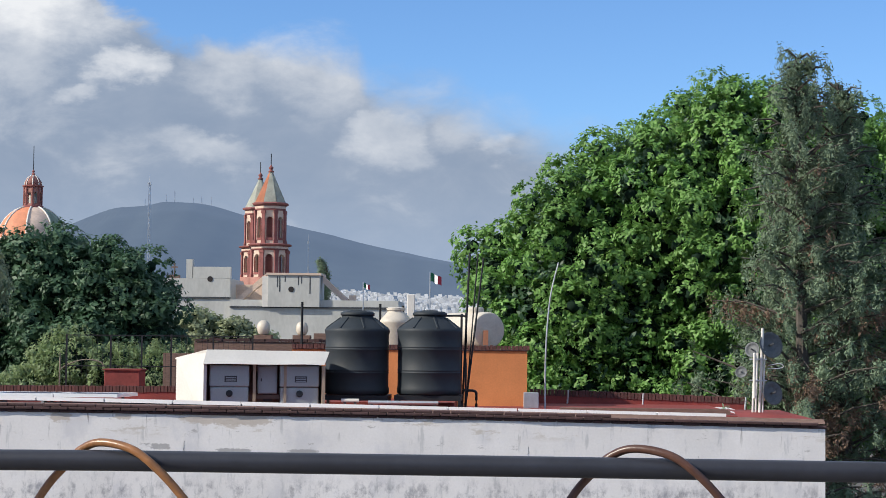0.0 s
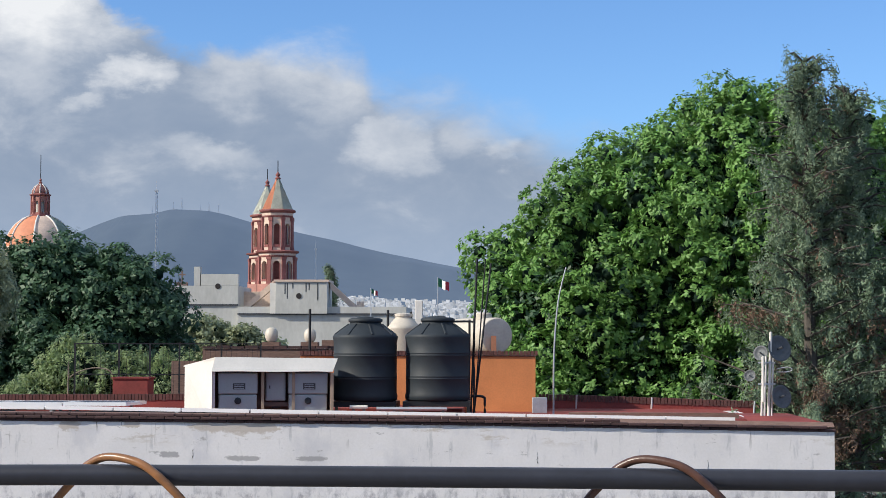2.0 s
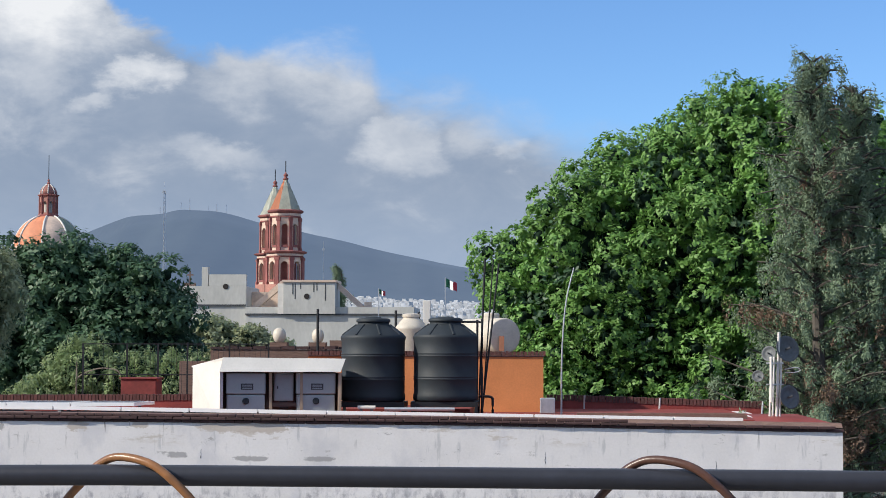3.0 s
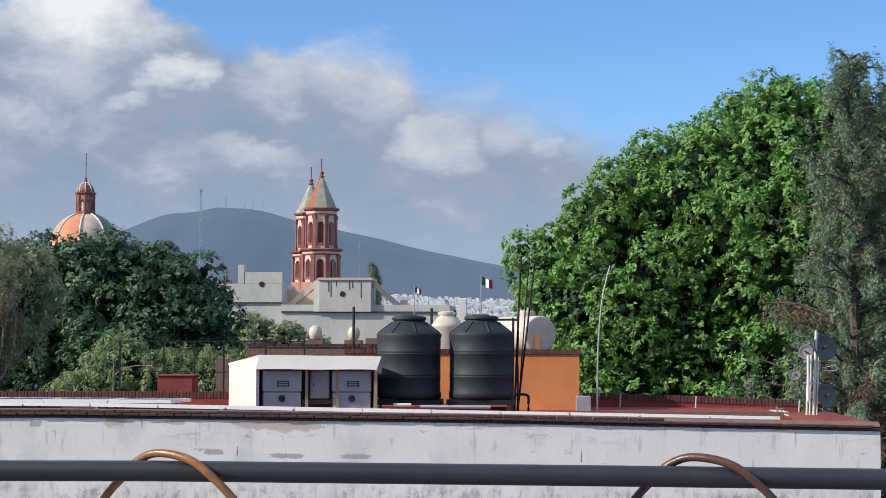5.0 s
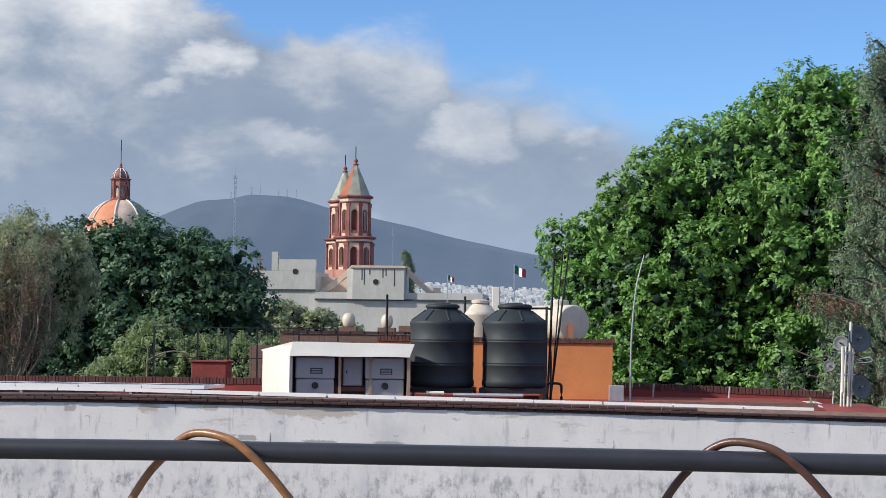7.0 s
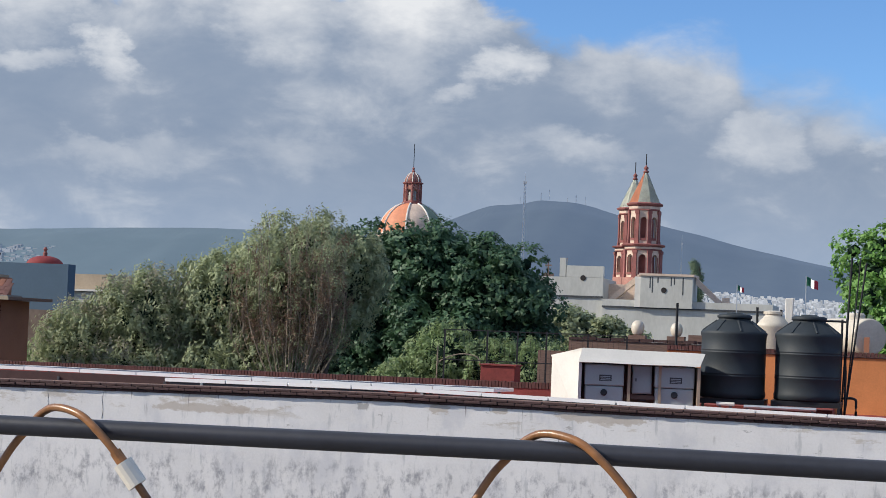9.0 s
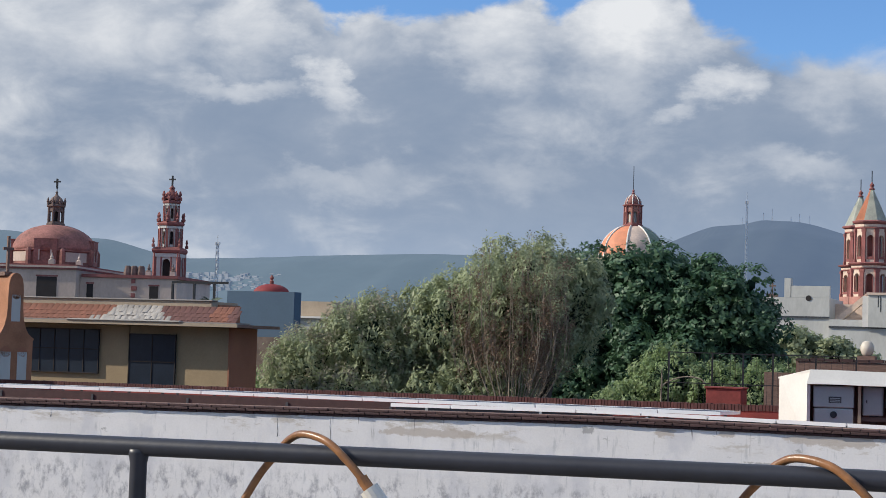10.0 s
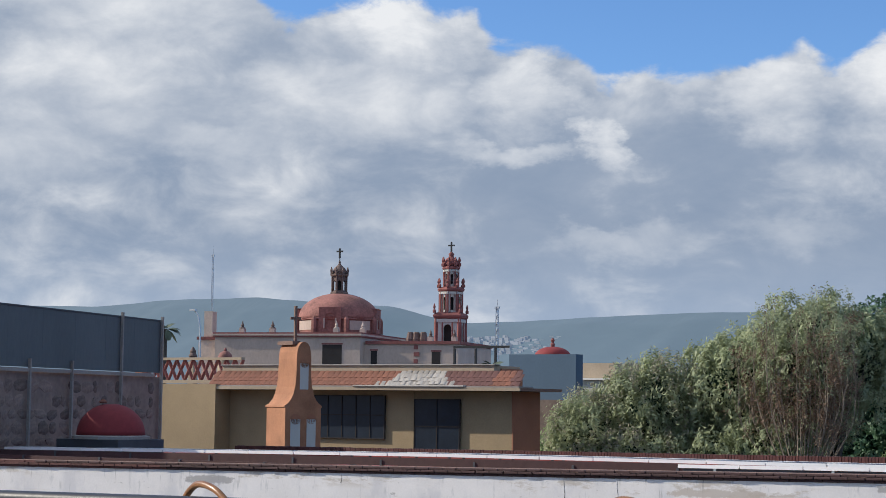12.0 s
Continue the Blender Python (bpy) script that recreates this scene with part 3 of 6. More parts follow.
def far_houses(name, x0, x1, y0, y1, z_of, n, size, label, seed, material="farhouse"):
    rng = random.Random(seed)
    bm = bmesh.new()
    for i in range(n):
        x, y = rng.uniform(x0, x1), rng.uniform(y0, y1)
        w, d, h = rng.uniform(0.5, 1.2) * size, rng.uniform(0.5, 1.2) * size, rng.uniform(0.35, 0.8) * size
        z = z_of(x, y) + rng.uniform(-0.2, 0.2) * size
        box(bm, x - w / 2, x + w / 2, y - d / 2, y + d / 2, z - size * 0.4, z + h)
    ob = part(name, bm, material)
    tagged(ob, label, "houses", kind="stuff")


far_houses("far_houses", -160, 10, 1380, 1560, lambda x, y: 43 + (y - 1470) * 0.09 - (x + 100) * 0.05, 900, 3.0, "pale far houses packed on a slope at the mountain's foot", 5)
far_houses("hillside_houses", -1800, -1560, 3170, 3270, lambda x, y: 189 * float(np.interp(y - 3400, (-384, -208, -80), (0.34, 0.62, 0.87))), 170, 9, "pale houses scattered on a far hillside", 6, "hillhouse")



def mast(foot, h, w, label, cross=True):
    m = thing("lattice_mast", foot, label, "mast", "radio masts")
    bm = bmesh.new()
    x, y, z = foot
    for a in range(3):
        tube(bm, [(x + w * math.cos(a * 2.1), y + w * math.sin(a * 2.1), z), (x + w * 0.5 * math.cos(a * 2.1), y + w * 0.5 * math.sin(a * 2.1), z + h)], w * 0.16, 4)
    n = int(h / (w * 2.4))
    for i in range(n):
        k = 1 - 0.5 * i / n
        for a in range(3):
            tube(bm, [(x + w * k * math.cos(a * 2.1), y + w * k * math.sin(a * 2.1), z + i * h / n), (x + w * k * math.cos(a * 2.1 + 2.1), y + w * k * math.sin(a * 2.1 + 2.1), z + (i + 1) * h / n)], w * 0.09, 3)
    part("mast_frame", bm, "galv", m)
    bm = tube(bmesh.new(), [(x, y, z + h), (x, y, z + h * 1.05)], w * 0.12, 4)
    box(bm, x - w * 0.9, x + w * 0.9, y - w * 0.4, y + w * 0.4, z + h * 0.985, z + h)
    part("mast_head", bm, "galv", m)


mast((-178, 900, 0), 88, 1.0, "tall thin radio mast before the mountain")
mast((-666, 900, 0), 100, 1.0, "tall thin radio mast before the hill range")
mast((-209.3, 400, 0), 34.5, 0.7, "slim pale lattice mast among the houses")
mast((-46, 420, 0), 33, 0.25, "slim lattice mast beside the white church")
for hx, hh in ((-565, 20), (-551, 26), (-520, 14), (-506, 18), (-490, 16), (-600, 12)):
    mast((hx, 3000, 230), hh, 1.1, "thin mast on the mountain's crest")

# ---- our terrace ----
RAIL_Y, RAIL_Z, RAIL_R = 1.8, 9.878, 0.0103


def terrace():
    setting("floor", B(-7, 6, -4, 2.0, 8.55, 8.78), "concrete", "plain concrete terrace floor under the viewer", "floor")
    setting("wall_south", B(-7, 6, -4.3, -4.0, 8.55, 11.4), "wall", "plain white wall behind the viewer", "wall")
    setting("wall_lower", B(-7, 6, 1.7, 2.0, 0, 8.55), "wall", "plain house wall below the terrace", "wall")
    r = thing("railing", (0, RAIL_Y, 8.78), "dark grey painted tube railing along the terrace edge", "railing")
    part("top_rail", tube(bmesh.new(), [(-6.5, RAIL_Y, RAIL_Z - 0.03), (-2.2, RAIL_Y, RAIL_Z - 0.010), (-1.3, RAIL_Y, RAIL_Z - 0.003), (-0.7, RAIL_Y, RAIL_Z + 0.001), (-0.4, RAIL_Y, RAIL_Z + 0.003), (0, RAIL_Y, RAIL_Z + 0.002), (0.5, RAIL_Y, RAIL_Z), (5.5, RAIL_Y, RAIL_Z - 0.01)], RAIL_R, 20), "rail", r, smooth=True)
    for x in (-6.3, -4.6, -2.86, -1.122, 0.62, 2.36, 4.1):
        bm = lathe(bmesh.new(), (x, RAIL_Y, 8.78), [(0.0095, 0), (0.0095, 1.078), (0.0115, 1.088), (0.0118, 1.094)], 16)
        part("post", bm, "rail", r, smooth=True)
    part("lower_rail", tube(bmesh.new(), [(-6.5, RAIL_Y, 8.95), (5.5, RAIL_Y, 8.95)], 0.009, 12), "rail", r, smooth=True)


def cable_loop(x, joint=False, skin="cable"):
    """One turn of the cable round the rail: up behind it, over the top, down across its front."""
    c = thing("cable_loop", (x, RAIL_Y, RAIL_Z), ("dark brown" if skin == "cable_dark" else "amber") + " plastic cable wound over the rail" + (" with a white connector" if joint else ""), "cable", "cable turns on the rail")
    y, z = RAIL_Y, RAIL_Z
    pts = [(x - 0.105, y + 0.018, z - 0.10), (x - 0.064, y + 0.020, z - 0.030), (x - 0.042, y + 0.019, z - 0.004), (x - 0.026, y + 0.013, z + 0.012), (x - 0.004, y + 0.002, z + 0.0205), (x + 0.028, y - 0.012, z + 0.016), (x + 0.052, y - 0.018, z + 0.001), (x + 0.082, y - 0.018, z - 0.030), (x + 0.135, y - 0.010, z - 0.10)]
    part("cable", tube(bmesh.new(), spline(pts, 6), 0.0042, 10), skin, c, smooth=True)
    if joint:
        a, b = Vector(pts[7]), Vector(pts[8])
        d = (b - a).normalized()
        part("cable_sleeve", tube(bmesh.new(), [a - d * 0.012, a + d * 0.004], 0.0062, 12), "cable", c, "brown sleeve")
        part("connector", tube(bmesh.new(), [a + d * 0.002, a + d * 0.006, a + d * 0.026, a + d * 0.03], 0.0105, 14), "ivory", c, "white plastic connector")


terrace()
for cx, cj, ck in ((0.128, False, "cable_dark"), (-0.397, False, "cable"), (-0.922, True, "cable"), (-1.472, False, "cable"), (-2.02, False, "cable")):
    cable_loop(cx, cj, ck)

# ---- the neighbouring house with the white wall ----
WALL_Y = 25.0
TOP = [(-46, 8.70), (-30, 8.79), (-23, 8.83), (-14, 8.92), (-7, 9.0), (-0.9, 8.96), (4.3, 8.885)]


def top_at(x):
    return float(np.interp(x, [q[0] for q in TOP], [q[1] for q in TOP]))


def neighbour_wall():
    bm = bmesh.new()
    cols = []
    for x in np.linspace(-46, 4.3, 40):
        z = top_at(x)
        cols.append([bm.verts.new((x, yy, zz)) for yy, zz in ((WALL_Y, 0), (WALL_Y, z), (WALL_Y + 0.3, z), (WALL_Y + 0.3, 0))])
    for a, b in zip(cols, cols[1:]):
        for i in range(4):
            bm.faces.new((a[i], b[i], b[(i + 1) % 4], a[(i + 1) % 4]))
    bm.faces.new(cols[0])
    bm.faces.new(list(reversed(cols[-1])))
    bmesh.ops.recalc_face_normals(bm, faces=bm.faces)
    w = setting("wall_north", bm, "wall", "long white house wall with flaking stained paint", "wall")
    setting("wall_east", B(4.0, 4.296, WALL_Y + 0.302, 36, 0, 8.8), "wall", "white side wall of the neighbouring house", "wall")
    bm = bmesh.new()
    prev = None
    for x in np.linspace(-46, 4.33, 36):
        z = top_at(x)
        row = [bm.verts.new((x, yy, zz)) for yy, zz in ((WALL_Y + 0.16, z + 0.06), (25.28, z + 0.118), (25.4, z + 0.118), (26.3, 8.74))]
        if prev:
            for i in range(3):
                bm.faces.new((prev[i], row[i], row[i + 1], prev[i + 1]))
        prev = row
    setting("trim_coping", bm, "brickwall", "dark worn mortar coping behind the wall's bricks", "coping")
    bm = bmesh.new()
    z = top_at(4.3)
    vs = [bm.verts.new(p) for p in ((3.22, 25.42, z + 0.10), (4.34, 25.42, z + 0.085), (4.0, 26.2, z + 0.175), (3.22, 26.2, z + 0.175), (4.34, 27.4, z + 0.085), (4.0, 27.2, z + 0.175), (3.22, 27.2, z + 0.175))]
    for q in ((0, 1, 2, 3), (1, 4, 5, 2), (3, 2, 5, 6)):
        bm.faces.new([vs[k] for k in q])
    setting("trim_hip", bm, "red", "red waterproofed hipped corner of the roof", "coping")
    setting("roof_deck", B(-46, 4.0, 26.3, 38.2, 8.5, 8.72), "red", "flat red waterproofed roof deck", "roof")
    return w


WALL = neighbour_wall()
for cx, cz0, cz1 in ((-12.05, 8.62, 8.90), (-11.18, 8.55, 8.93), (-16.0, 8.75, 8.88), (-4.4, 8.5, 8.62), (0.3, 8.45, 8.6), (2.6, 8.3, 8.5)):
    crng = random.Random(int(cx * 100))
    cpts = [(cx + crng.uniform(-0.012, 0.012), WALL_Y - 0.001, cz0 + (cz1 - cz0) * k / 6) for k in range(7)]
    part("crack", tube(bmesh.new(), cpts, 0.0045, 5, 0.0015), "darkgrey", WALL, "thin dark crack")


def parapet(name, x0, x1, y, z0, z1, tilt, label):
    """A low red parapet with a course of bricks on edge along its top."""
    p = thing(name, ((x0 + x1) / 2, y, z0), label, "parapet", kind="structure")
    n = max(2, int((x1 - x0) / 2))
    bm = bmesh.new()
    for i in range(n):
        a, b = x0 + (x1 - x0) * i / n, x0 + (x1 - x0) * (i + 1) / n
        box(bm, a, b, y, y + 0.2, z0, z1 - 0.11 + tilt * (a - x0))
    part("parapet_wall", bm, "red", p)
    bm = bmesh.new()
    x = x0
    rng = random.Random(int(abs(x0) * 10))
    while x < x1:
        w = 0.062
        zt = z1 + tilt * (x - x0) + rng.uniform(-0.006, 0.006)
        box(bm, x + 0.006, x + w, y - 0.015, y + 0.215, zt - 0.12, zt)
        x += 0.068
    tagged(part("brick_course", bm, "brick_small", p), kind="stuff")
    return p


parapet("parapet_right", 0.45, 4.66, 36, 8.5, 9.115, -0.03, "red roof parapet topped with bricks on edge")
parapet("parapet_left", -26, -5.0, 36, 8.5, 8.99, 0.0052, "long red roof parapet topped with bricks on edge")
setting("trim_low_wall", B(0.9, 3.75, 31, 31.16, 8.5, 8.93), "brickwall", "low worn brick upstand on the roof", "wall")
setting("trim_tank_slab", B(-3.9, -0.92, 31.8, 33.975, 8.5, 8.96), "red", "raised red roof slab before the orange room", "roof")
setting("trim_low_slab", B(-0.9, 3.9, 30.6, 36, 8.5, 8.84), "red", "raised red roof slab", "roof")


def solar_panel(x0, x1, y, z, z_end, tall=0.0):
    p = thing("solar_panel", ((x0 + x1) / 2, y, z), "flat solar panel with a bright aluminium frame on the roof", "solar panel", "solar panels on the roof")
    drop = 0.066 - tall
    m = Matrix.Translation((0, y, z)) @ Matrix.Rotation(-math.atan(drop / 1.6), 4, "X") @ Matrix.Translation((0, -y, -z))
    lean = Matrix.Identity(4)
    lean[2][0] = (z_end - z) / (x1 - x0)
    lean[2][3] = -lean[2][0] * x0
    m = lean @ m
    g = 0.012
    bm = bmesh.new()
    for a in ((x0 + g, x1 - g, y, y + 0.03), (x0 + g, x1 - g, y + 1.57, y + 1.6), (x0 + g, x0 + g + 0.03, y + 0.03, y + 1.57), (x1 - g - 0.03, x1 - g, y + 0.03, y + 1.57)):
        box(bm, *a, z - 0.056, z, m=m)
    part("panel_frame", bm, "alu", p)
    part("panel_glass", B(x0 + g + 0.03, x1 - g - 0.03, y + 0.03, y + 1.57, z - 0.03, z - 0.006, m=m), "solar", p)
    part("leg", B(x0 + 0.2, x0 + 0.24, y + 0.05, y + 0.09, 8.72, z - 0.05), "darkgrey", p)
    part("leg", B(x1 - 0.24, x1 - 0.2, y + 1.4, y + 1.44, 8.72, z - 0.08), "darkgrey", p)


def panel_rows():
    n = 14
    for i in range(n):
        a = -10.89 + i * 14.06 / n
        solar_panel(a, a + 14.06 / n, 26.6, *[float(np.interp(q, [-10.9, -7.4, -3.8, 3.2], [9.135, 9.165, 9.115, 9.02])) for q in (a, a + 14.06 / n)])
    for i in range(20):
        a = -26.3 + i * 20.25 / 20
        solar_panel(a, a + 20.25 / 20, 28.4, *[float(np.interp(q, [-27, -16, -9, -6], [9.06, 9.15, 9.15, 9.155])) for q in (a, a + 20.25 / 20)], 0.045)
    for x0, x1, y, z in ((-10.8, -7.31, 26.62, 9.09), (-7.3, -3.71, 26.62, 9.08), (-3.7, -0.21, 26.62, 9.03), (-0.2, 3.1, 26.62, 8.975), (-26.6, -11, 26.7, 8.97), (-26.6, -11.2, 27.6, 9.035)):
        r = thing("mounting_rail", ((x0 + x1) / 2, y, z), "dark steel mounting rail, deepened to stand in for shade under the panels", "rail", "mounting rails")
        lean = Matrix.Identity(4)
        lean[2][0] = 0.0052 if y > 27 else 0.0
        lean[2][3] = -lean[2][0] * x0
        # beam made deep and dark to fill in the shade below the panels
        part("beam", B(x0, x1, y, y + 0.04, z - (0.12 if y < 26.65 else 0.14), z, m=lean), "darkgrey" if x0 > -11 else "brick", r)
        x = x0 + 0.5
        while x < x1:
            part("bracket", B(x, x + 0.04, y - 0.02, y + 0.05, 8.72, z + 0.008), "grey" if x0 > -11 else "darkgrey", r)
            x += 1.85


panel_rows()


def tank(x, y, z, label):
    t = thing("water_tank", (x, y, z), label, "water tank", "black water tanks on the roof")
    prof = [(0.50, 0.0), (0.545, 0.02), (0.548, 0.10), (0.535, 0.13)]
    for k in (0.37, 0.41, 0.76, 0.80):
        prof += [(0.535, k - 0.014), (0.541, k - 0.006), (0.541, k + 0.006), (0.535, k + 0.014)]
    prof += [(0.537, 1.0), (0.552, 1.06), (0.552, 1.09), (0.53, 1.115), (0.42, 1.20), (0.30, 1.28), (0.27, 1.30), (0.265, 1.34)]
    part("tank_body", lathe(bmesh.new(), (x, y, z), prof, 48), "black", t, smooth=True)
    for i in range(8):
        a = i * math.pi / 4 + 0.3
        bm = tube(bmesh.new(), [(x + 0.53 * math.cos(a), y + 0.53 * math.sin(a), z + 1.115), (x + 0.29 * math.cos(a), y + 0.29 * math.sin(a), z + 1.29)], 0.018, 6)
        part("shoulder_rib", bm, "black", t)
    part("lid", lathe(bmesh.new(), (x, y, z), [(0.285, 1.33), (0.29, 1.345), (0.29, 1.375), (0.24, 1.40), (0.14, 1.405), (0.13, 1.42)], 32), "black", t, smooth=True)
    s = thing("tank_stand", (x, y, 8.72), "black steel stand under the water tank", "stand", "tank stands")
    bm = B(x - 0.56, x + 0.56, y - 0.5, y - 0.44, z - 0.09, z - 0.004)
    box(bm, x - 0.56, x + 0.56, y + 0.44, y + 0.5, z - 0.09, z - 0.004)
    box(bm, x - 0.56, x - 0.5, y - 0.44, y + 0.44, z - 0.09, z - 0.004)
    box(bm, x + 0.5, x + 0.56, y - 0.44, y + 0.44, z - 0.09, z - 0.004)
    part("stand_frame", bm, "blacksteel", s)
    for dx in (-0.53, 0.53):
        for dy in (-0.47, 0.47):
            part("leg", B(x + dx - 0.025, x + dx + 0.025, y + dy - 0.025, y + dy + 0.025, 8.72, z - 0.09), "blacksteel", s)


tank(-2.54, 31, 9.115, "black ribbed plastic water tank beside the white shelter")
tank(-1.315, 31, 9.125, "black ribbed plastic water tank beside the steel pipes")


def inverter_shelter():
    """A white shelter, open at the front, with two grey inverters and a small box in it."""
    ang = radians(10)
    m = Matrix.Translation((-4.90, 29.5, 8.72)) @ Matrix.Rotation(ang, 4, "Z")
    s = thing("inverter_shelter", (-4.9, 29.5, 8.72), "white painted open-fronted shelter for solar equipment", "shelter")
    w, d = 1.97, 1.25
    bm = bmesh.new()
    ps = [(0, 0, 0), (0, 0, 0.925), (0.065, 0.13, 1.125), (-0.44, 0.75, 0.985), (-0.44, 0.75, 0)]
    a = [bm.verts.new(m @ Vector(p)) for p in ps]
    b = [bm.verts.new(m @ Vector((p[0] + 0.05, p[1] + 0.04, p[2] - 0.01))) for p in ps]
    bm.faces.new(list(reversed(a)))
    bm.faces.new(b)
    for i in range(5):
        bm.faces.new((a[i], a[(i + 1) % 5], b[(i + 1) % 5], b[i]))
    bmesh.ops.recalc_face_normals(bm, faces=bm.faces)
    part("side_panel", bm, "white", s)
    part("side_panel", B(w - 0.05, w, 0.02, d, 0, 0.88, m=m), "tan", s)
    # the awning: a leaning front slope with a slightly wavy lower edge, then a flat fall to the back
    bm = bmesh.new()
    cols = []
    for k in range(9):
        u = k / 8
        wob = 0.006 * math.sin(u * 9) - 0.004 * math.cos(u * 5)
        row = [(-0.012 + u * (w - 0.01), -0.045, 0.905 + wob - 0.008 * u), (0.052 + u * (w + 0.02), 0.12, 1.135 - 0.02 * u + wob * 0.5), (-0.46 + u * (w + 0.47), 0.80, 0.99), (-0.46 + u * (w + 0.47), 0.80, 0.965), (0.052 + u * (w + 0.01), 0.13, 1.095 - 0.02 * u), (0.0 + u * (w - 0.02), -0.01, 0.90 + wob - 0.008 * u)]
        cols.append([bm.verts.new(m @ Vector(p)) for p in row])
    for a, b in zip(cols, cols[1:]):
        for i in range(6):
            bm.faces.new((a[i], a[(i + 1) % 6], b[(i + 1) % 6], b[i]))
    bm.faces.new(list(reversed(cols[0])))
    bm.faces.new(cols[-1])
    bmesh.ops.recalc_face_normals(bm, faces=bm.faces)
    part("roof", bm, "white", s, "white roof with a leaning front awning")
    part("back_panel", B(-0.36, w - 0.05, 0.70, 0.74, 0, 0.95, m=m), "greystone", s, "dark brown back panel")
    for x in (0.80, 1.30):
        part("upright", B(x, x + 0.045, 0.1, 0.16, 0, 0.895, m=m), "tan", s)
    part("cross_beam", B(0.75, 1.4, 0.3, 0.36, 0.33, 0.40, m=m), "greystone", s)
    for x in (0.10, 1.24):
        inv = thing("inverter", m @ Vector((x + 0.33, 0.3, 0.2)), "grey wall-mounted solar inverter in the shelter", "inverter", "solar inverters")
        part("casing", B(x, x + 0.64, 0.12, 0.45, 0.535, 0.88, 0.015, m=m), "grey", inv)
        part("lower_casing", B(x + 0.01, x + 0.63, 0.13, 0.45, 0.235, 0.525, 0.015, m=m), "grey", inv)
        part("display", B(x + 0.24, x + 0.44, 0.112, 0.125, 0.61, 0.71, m=m), "darkgrey", inv, "dark display")
        for k in range(3):
            part("text_bar", B(x + 0.26, x + 0.42, 0.108, 0.113, 0.622 + k * 0.028, 0.634 + k * 0.028, m=m), "grey", inv)
        dial = lathe(bmesh.new(), (0, 0, 0), [(0.055, 0), (0.055, 0.02), (0.035, 0.03)], 20)
        bmesh.ops.transform(dial, matrix=m @ Matrix.Translation((x + 0.32, 0.128, 0.425)) @ Matrix.Rotation(math.pi / 2, 4, "X"), verts=dial.verts)
        part("dial", dial, "black", inv, "black switch")
    bx = thing("junction_box", m @ Vector((1.03, 0.4, 0.3)), "small pale grey junction box in the shelter", "box")
    part("casing", B(0.88, 1.20, 0.25, 0.5, 0.42, 0.88, 0.012, m=m), "grey", bx)
    part("door", B(0.91, 1.17, 0.238, 0.249, 0.45, 0.85, m=m), "grey", bx)
    part("latch", B(0.93, 0.95, 0.23, 0.24, 0.62, 0.67, m=m), "darkgrey", bx)
    part("conduits", B(0.98, 1.12, 0.36, 0.4, 0.3, 0.42, m=m), "darkgrey", bx)


inverter_shelter()


def orange_room():
    h = thing("orange_rooftop_room", (-1.5, 34, 8.72), "orange painted rooftop room with a brick-on-edge coping", "room")
    part("wall", B(-4.0, 0.37, 34, 37.9, 8.72, 9.855), "orange", h)
    part("roof_slab", B(-4.02, 0.39, 33.98, 37.92, 9.858, 9.875), "brickwall", h)
    bm = bmesh.new()
    x = -4.0
    rng = random.Random(4)
    while x < 0.36:
        box(bm, x, x + 0.058, 33.96, 34.18, 9.878, 9.955 + rng.uniform(-0.008, 0.008))
        x += 0.068
    tagged(part("brick_course", bm, "brick_small", h), kind="stuff")


orange_room()


def round_tank(m, r, length, label, hatch=True):
    t = thing("white_tank", m.translation, label, "water tank", "white water tanks on the roofs")
    bm = lathe(bmesh.new(), (0, 0, 0), [(r * 0.2, -0.03), (r * 0.90, -0.022), (r * 0.94, -0.018), (r * 0.955, -0.01), (r * 0.985, 0.004), (r, 0.02), (r, 0.06), (r, length * 0.3), (r * 1.015, length * 0.32), (r, length * 0.34), (r, length * 0.66), (r * 1.015, length * 0.68), (r, length * 0.7), (r, length - 0.05), (r * 0.9, length), (r * 0.4, length + 0.05)], 32)
    bmesh.ops.transform(bm, matrix=m, verts=bm.verts)
    part("tank_body", bm, "whiteplastic", t, smooth=True)
    if hatch:
        p = m @ Vector((0, 0, length * 0.35))
        part("hatch", lathe(bmesh.new(), p, [(0.17, r * 0.9), (0.17, r + 0.07), (0.14, r + 0.1)], 20), "whiteplastic", t)
    return t


def lying(x, y, z, yaw):
    return Matrix.Translation((x, y, z)) @ Matrix.Rotation(radians(yaw), 4, "Z") @ Matrix.Rotation(math.pi / 2, 4, "X")


round_tank(lying(-0.36, 34.7, 10.245, -152), 0.345, 1.6, "white lying water tank on the orange room's roof")
part("bracket", B(-0.46, -0.36, 34.50, 34.56, 9.96, 10.24), "rust", bpy.data.objects["white_tank"], "rust-brown bracket")
part_tank_saddle = thing("tank_saddle", (-0.5, 34.9, 9.875), "brown saddle blocks under the lying tank", "support")
part("block", B(-0.75, -0.25, 34.75, 34.9, 9.875, 9.96), "brickwall", part_tank_saddle)
part("block", B(-1.2, -0.5, 35.6, 35.75, 9.875, 9.96), "brickwall", part_tank_saddle)


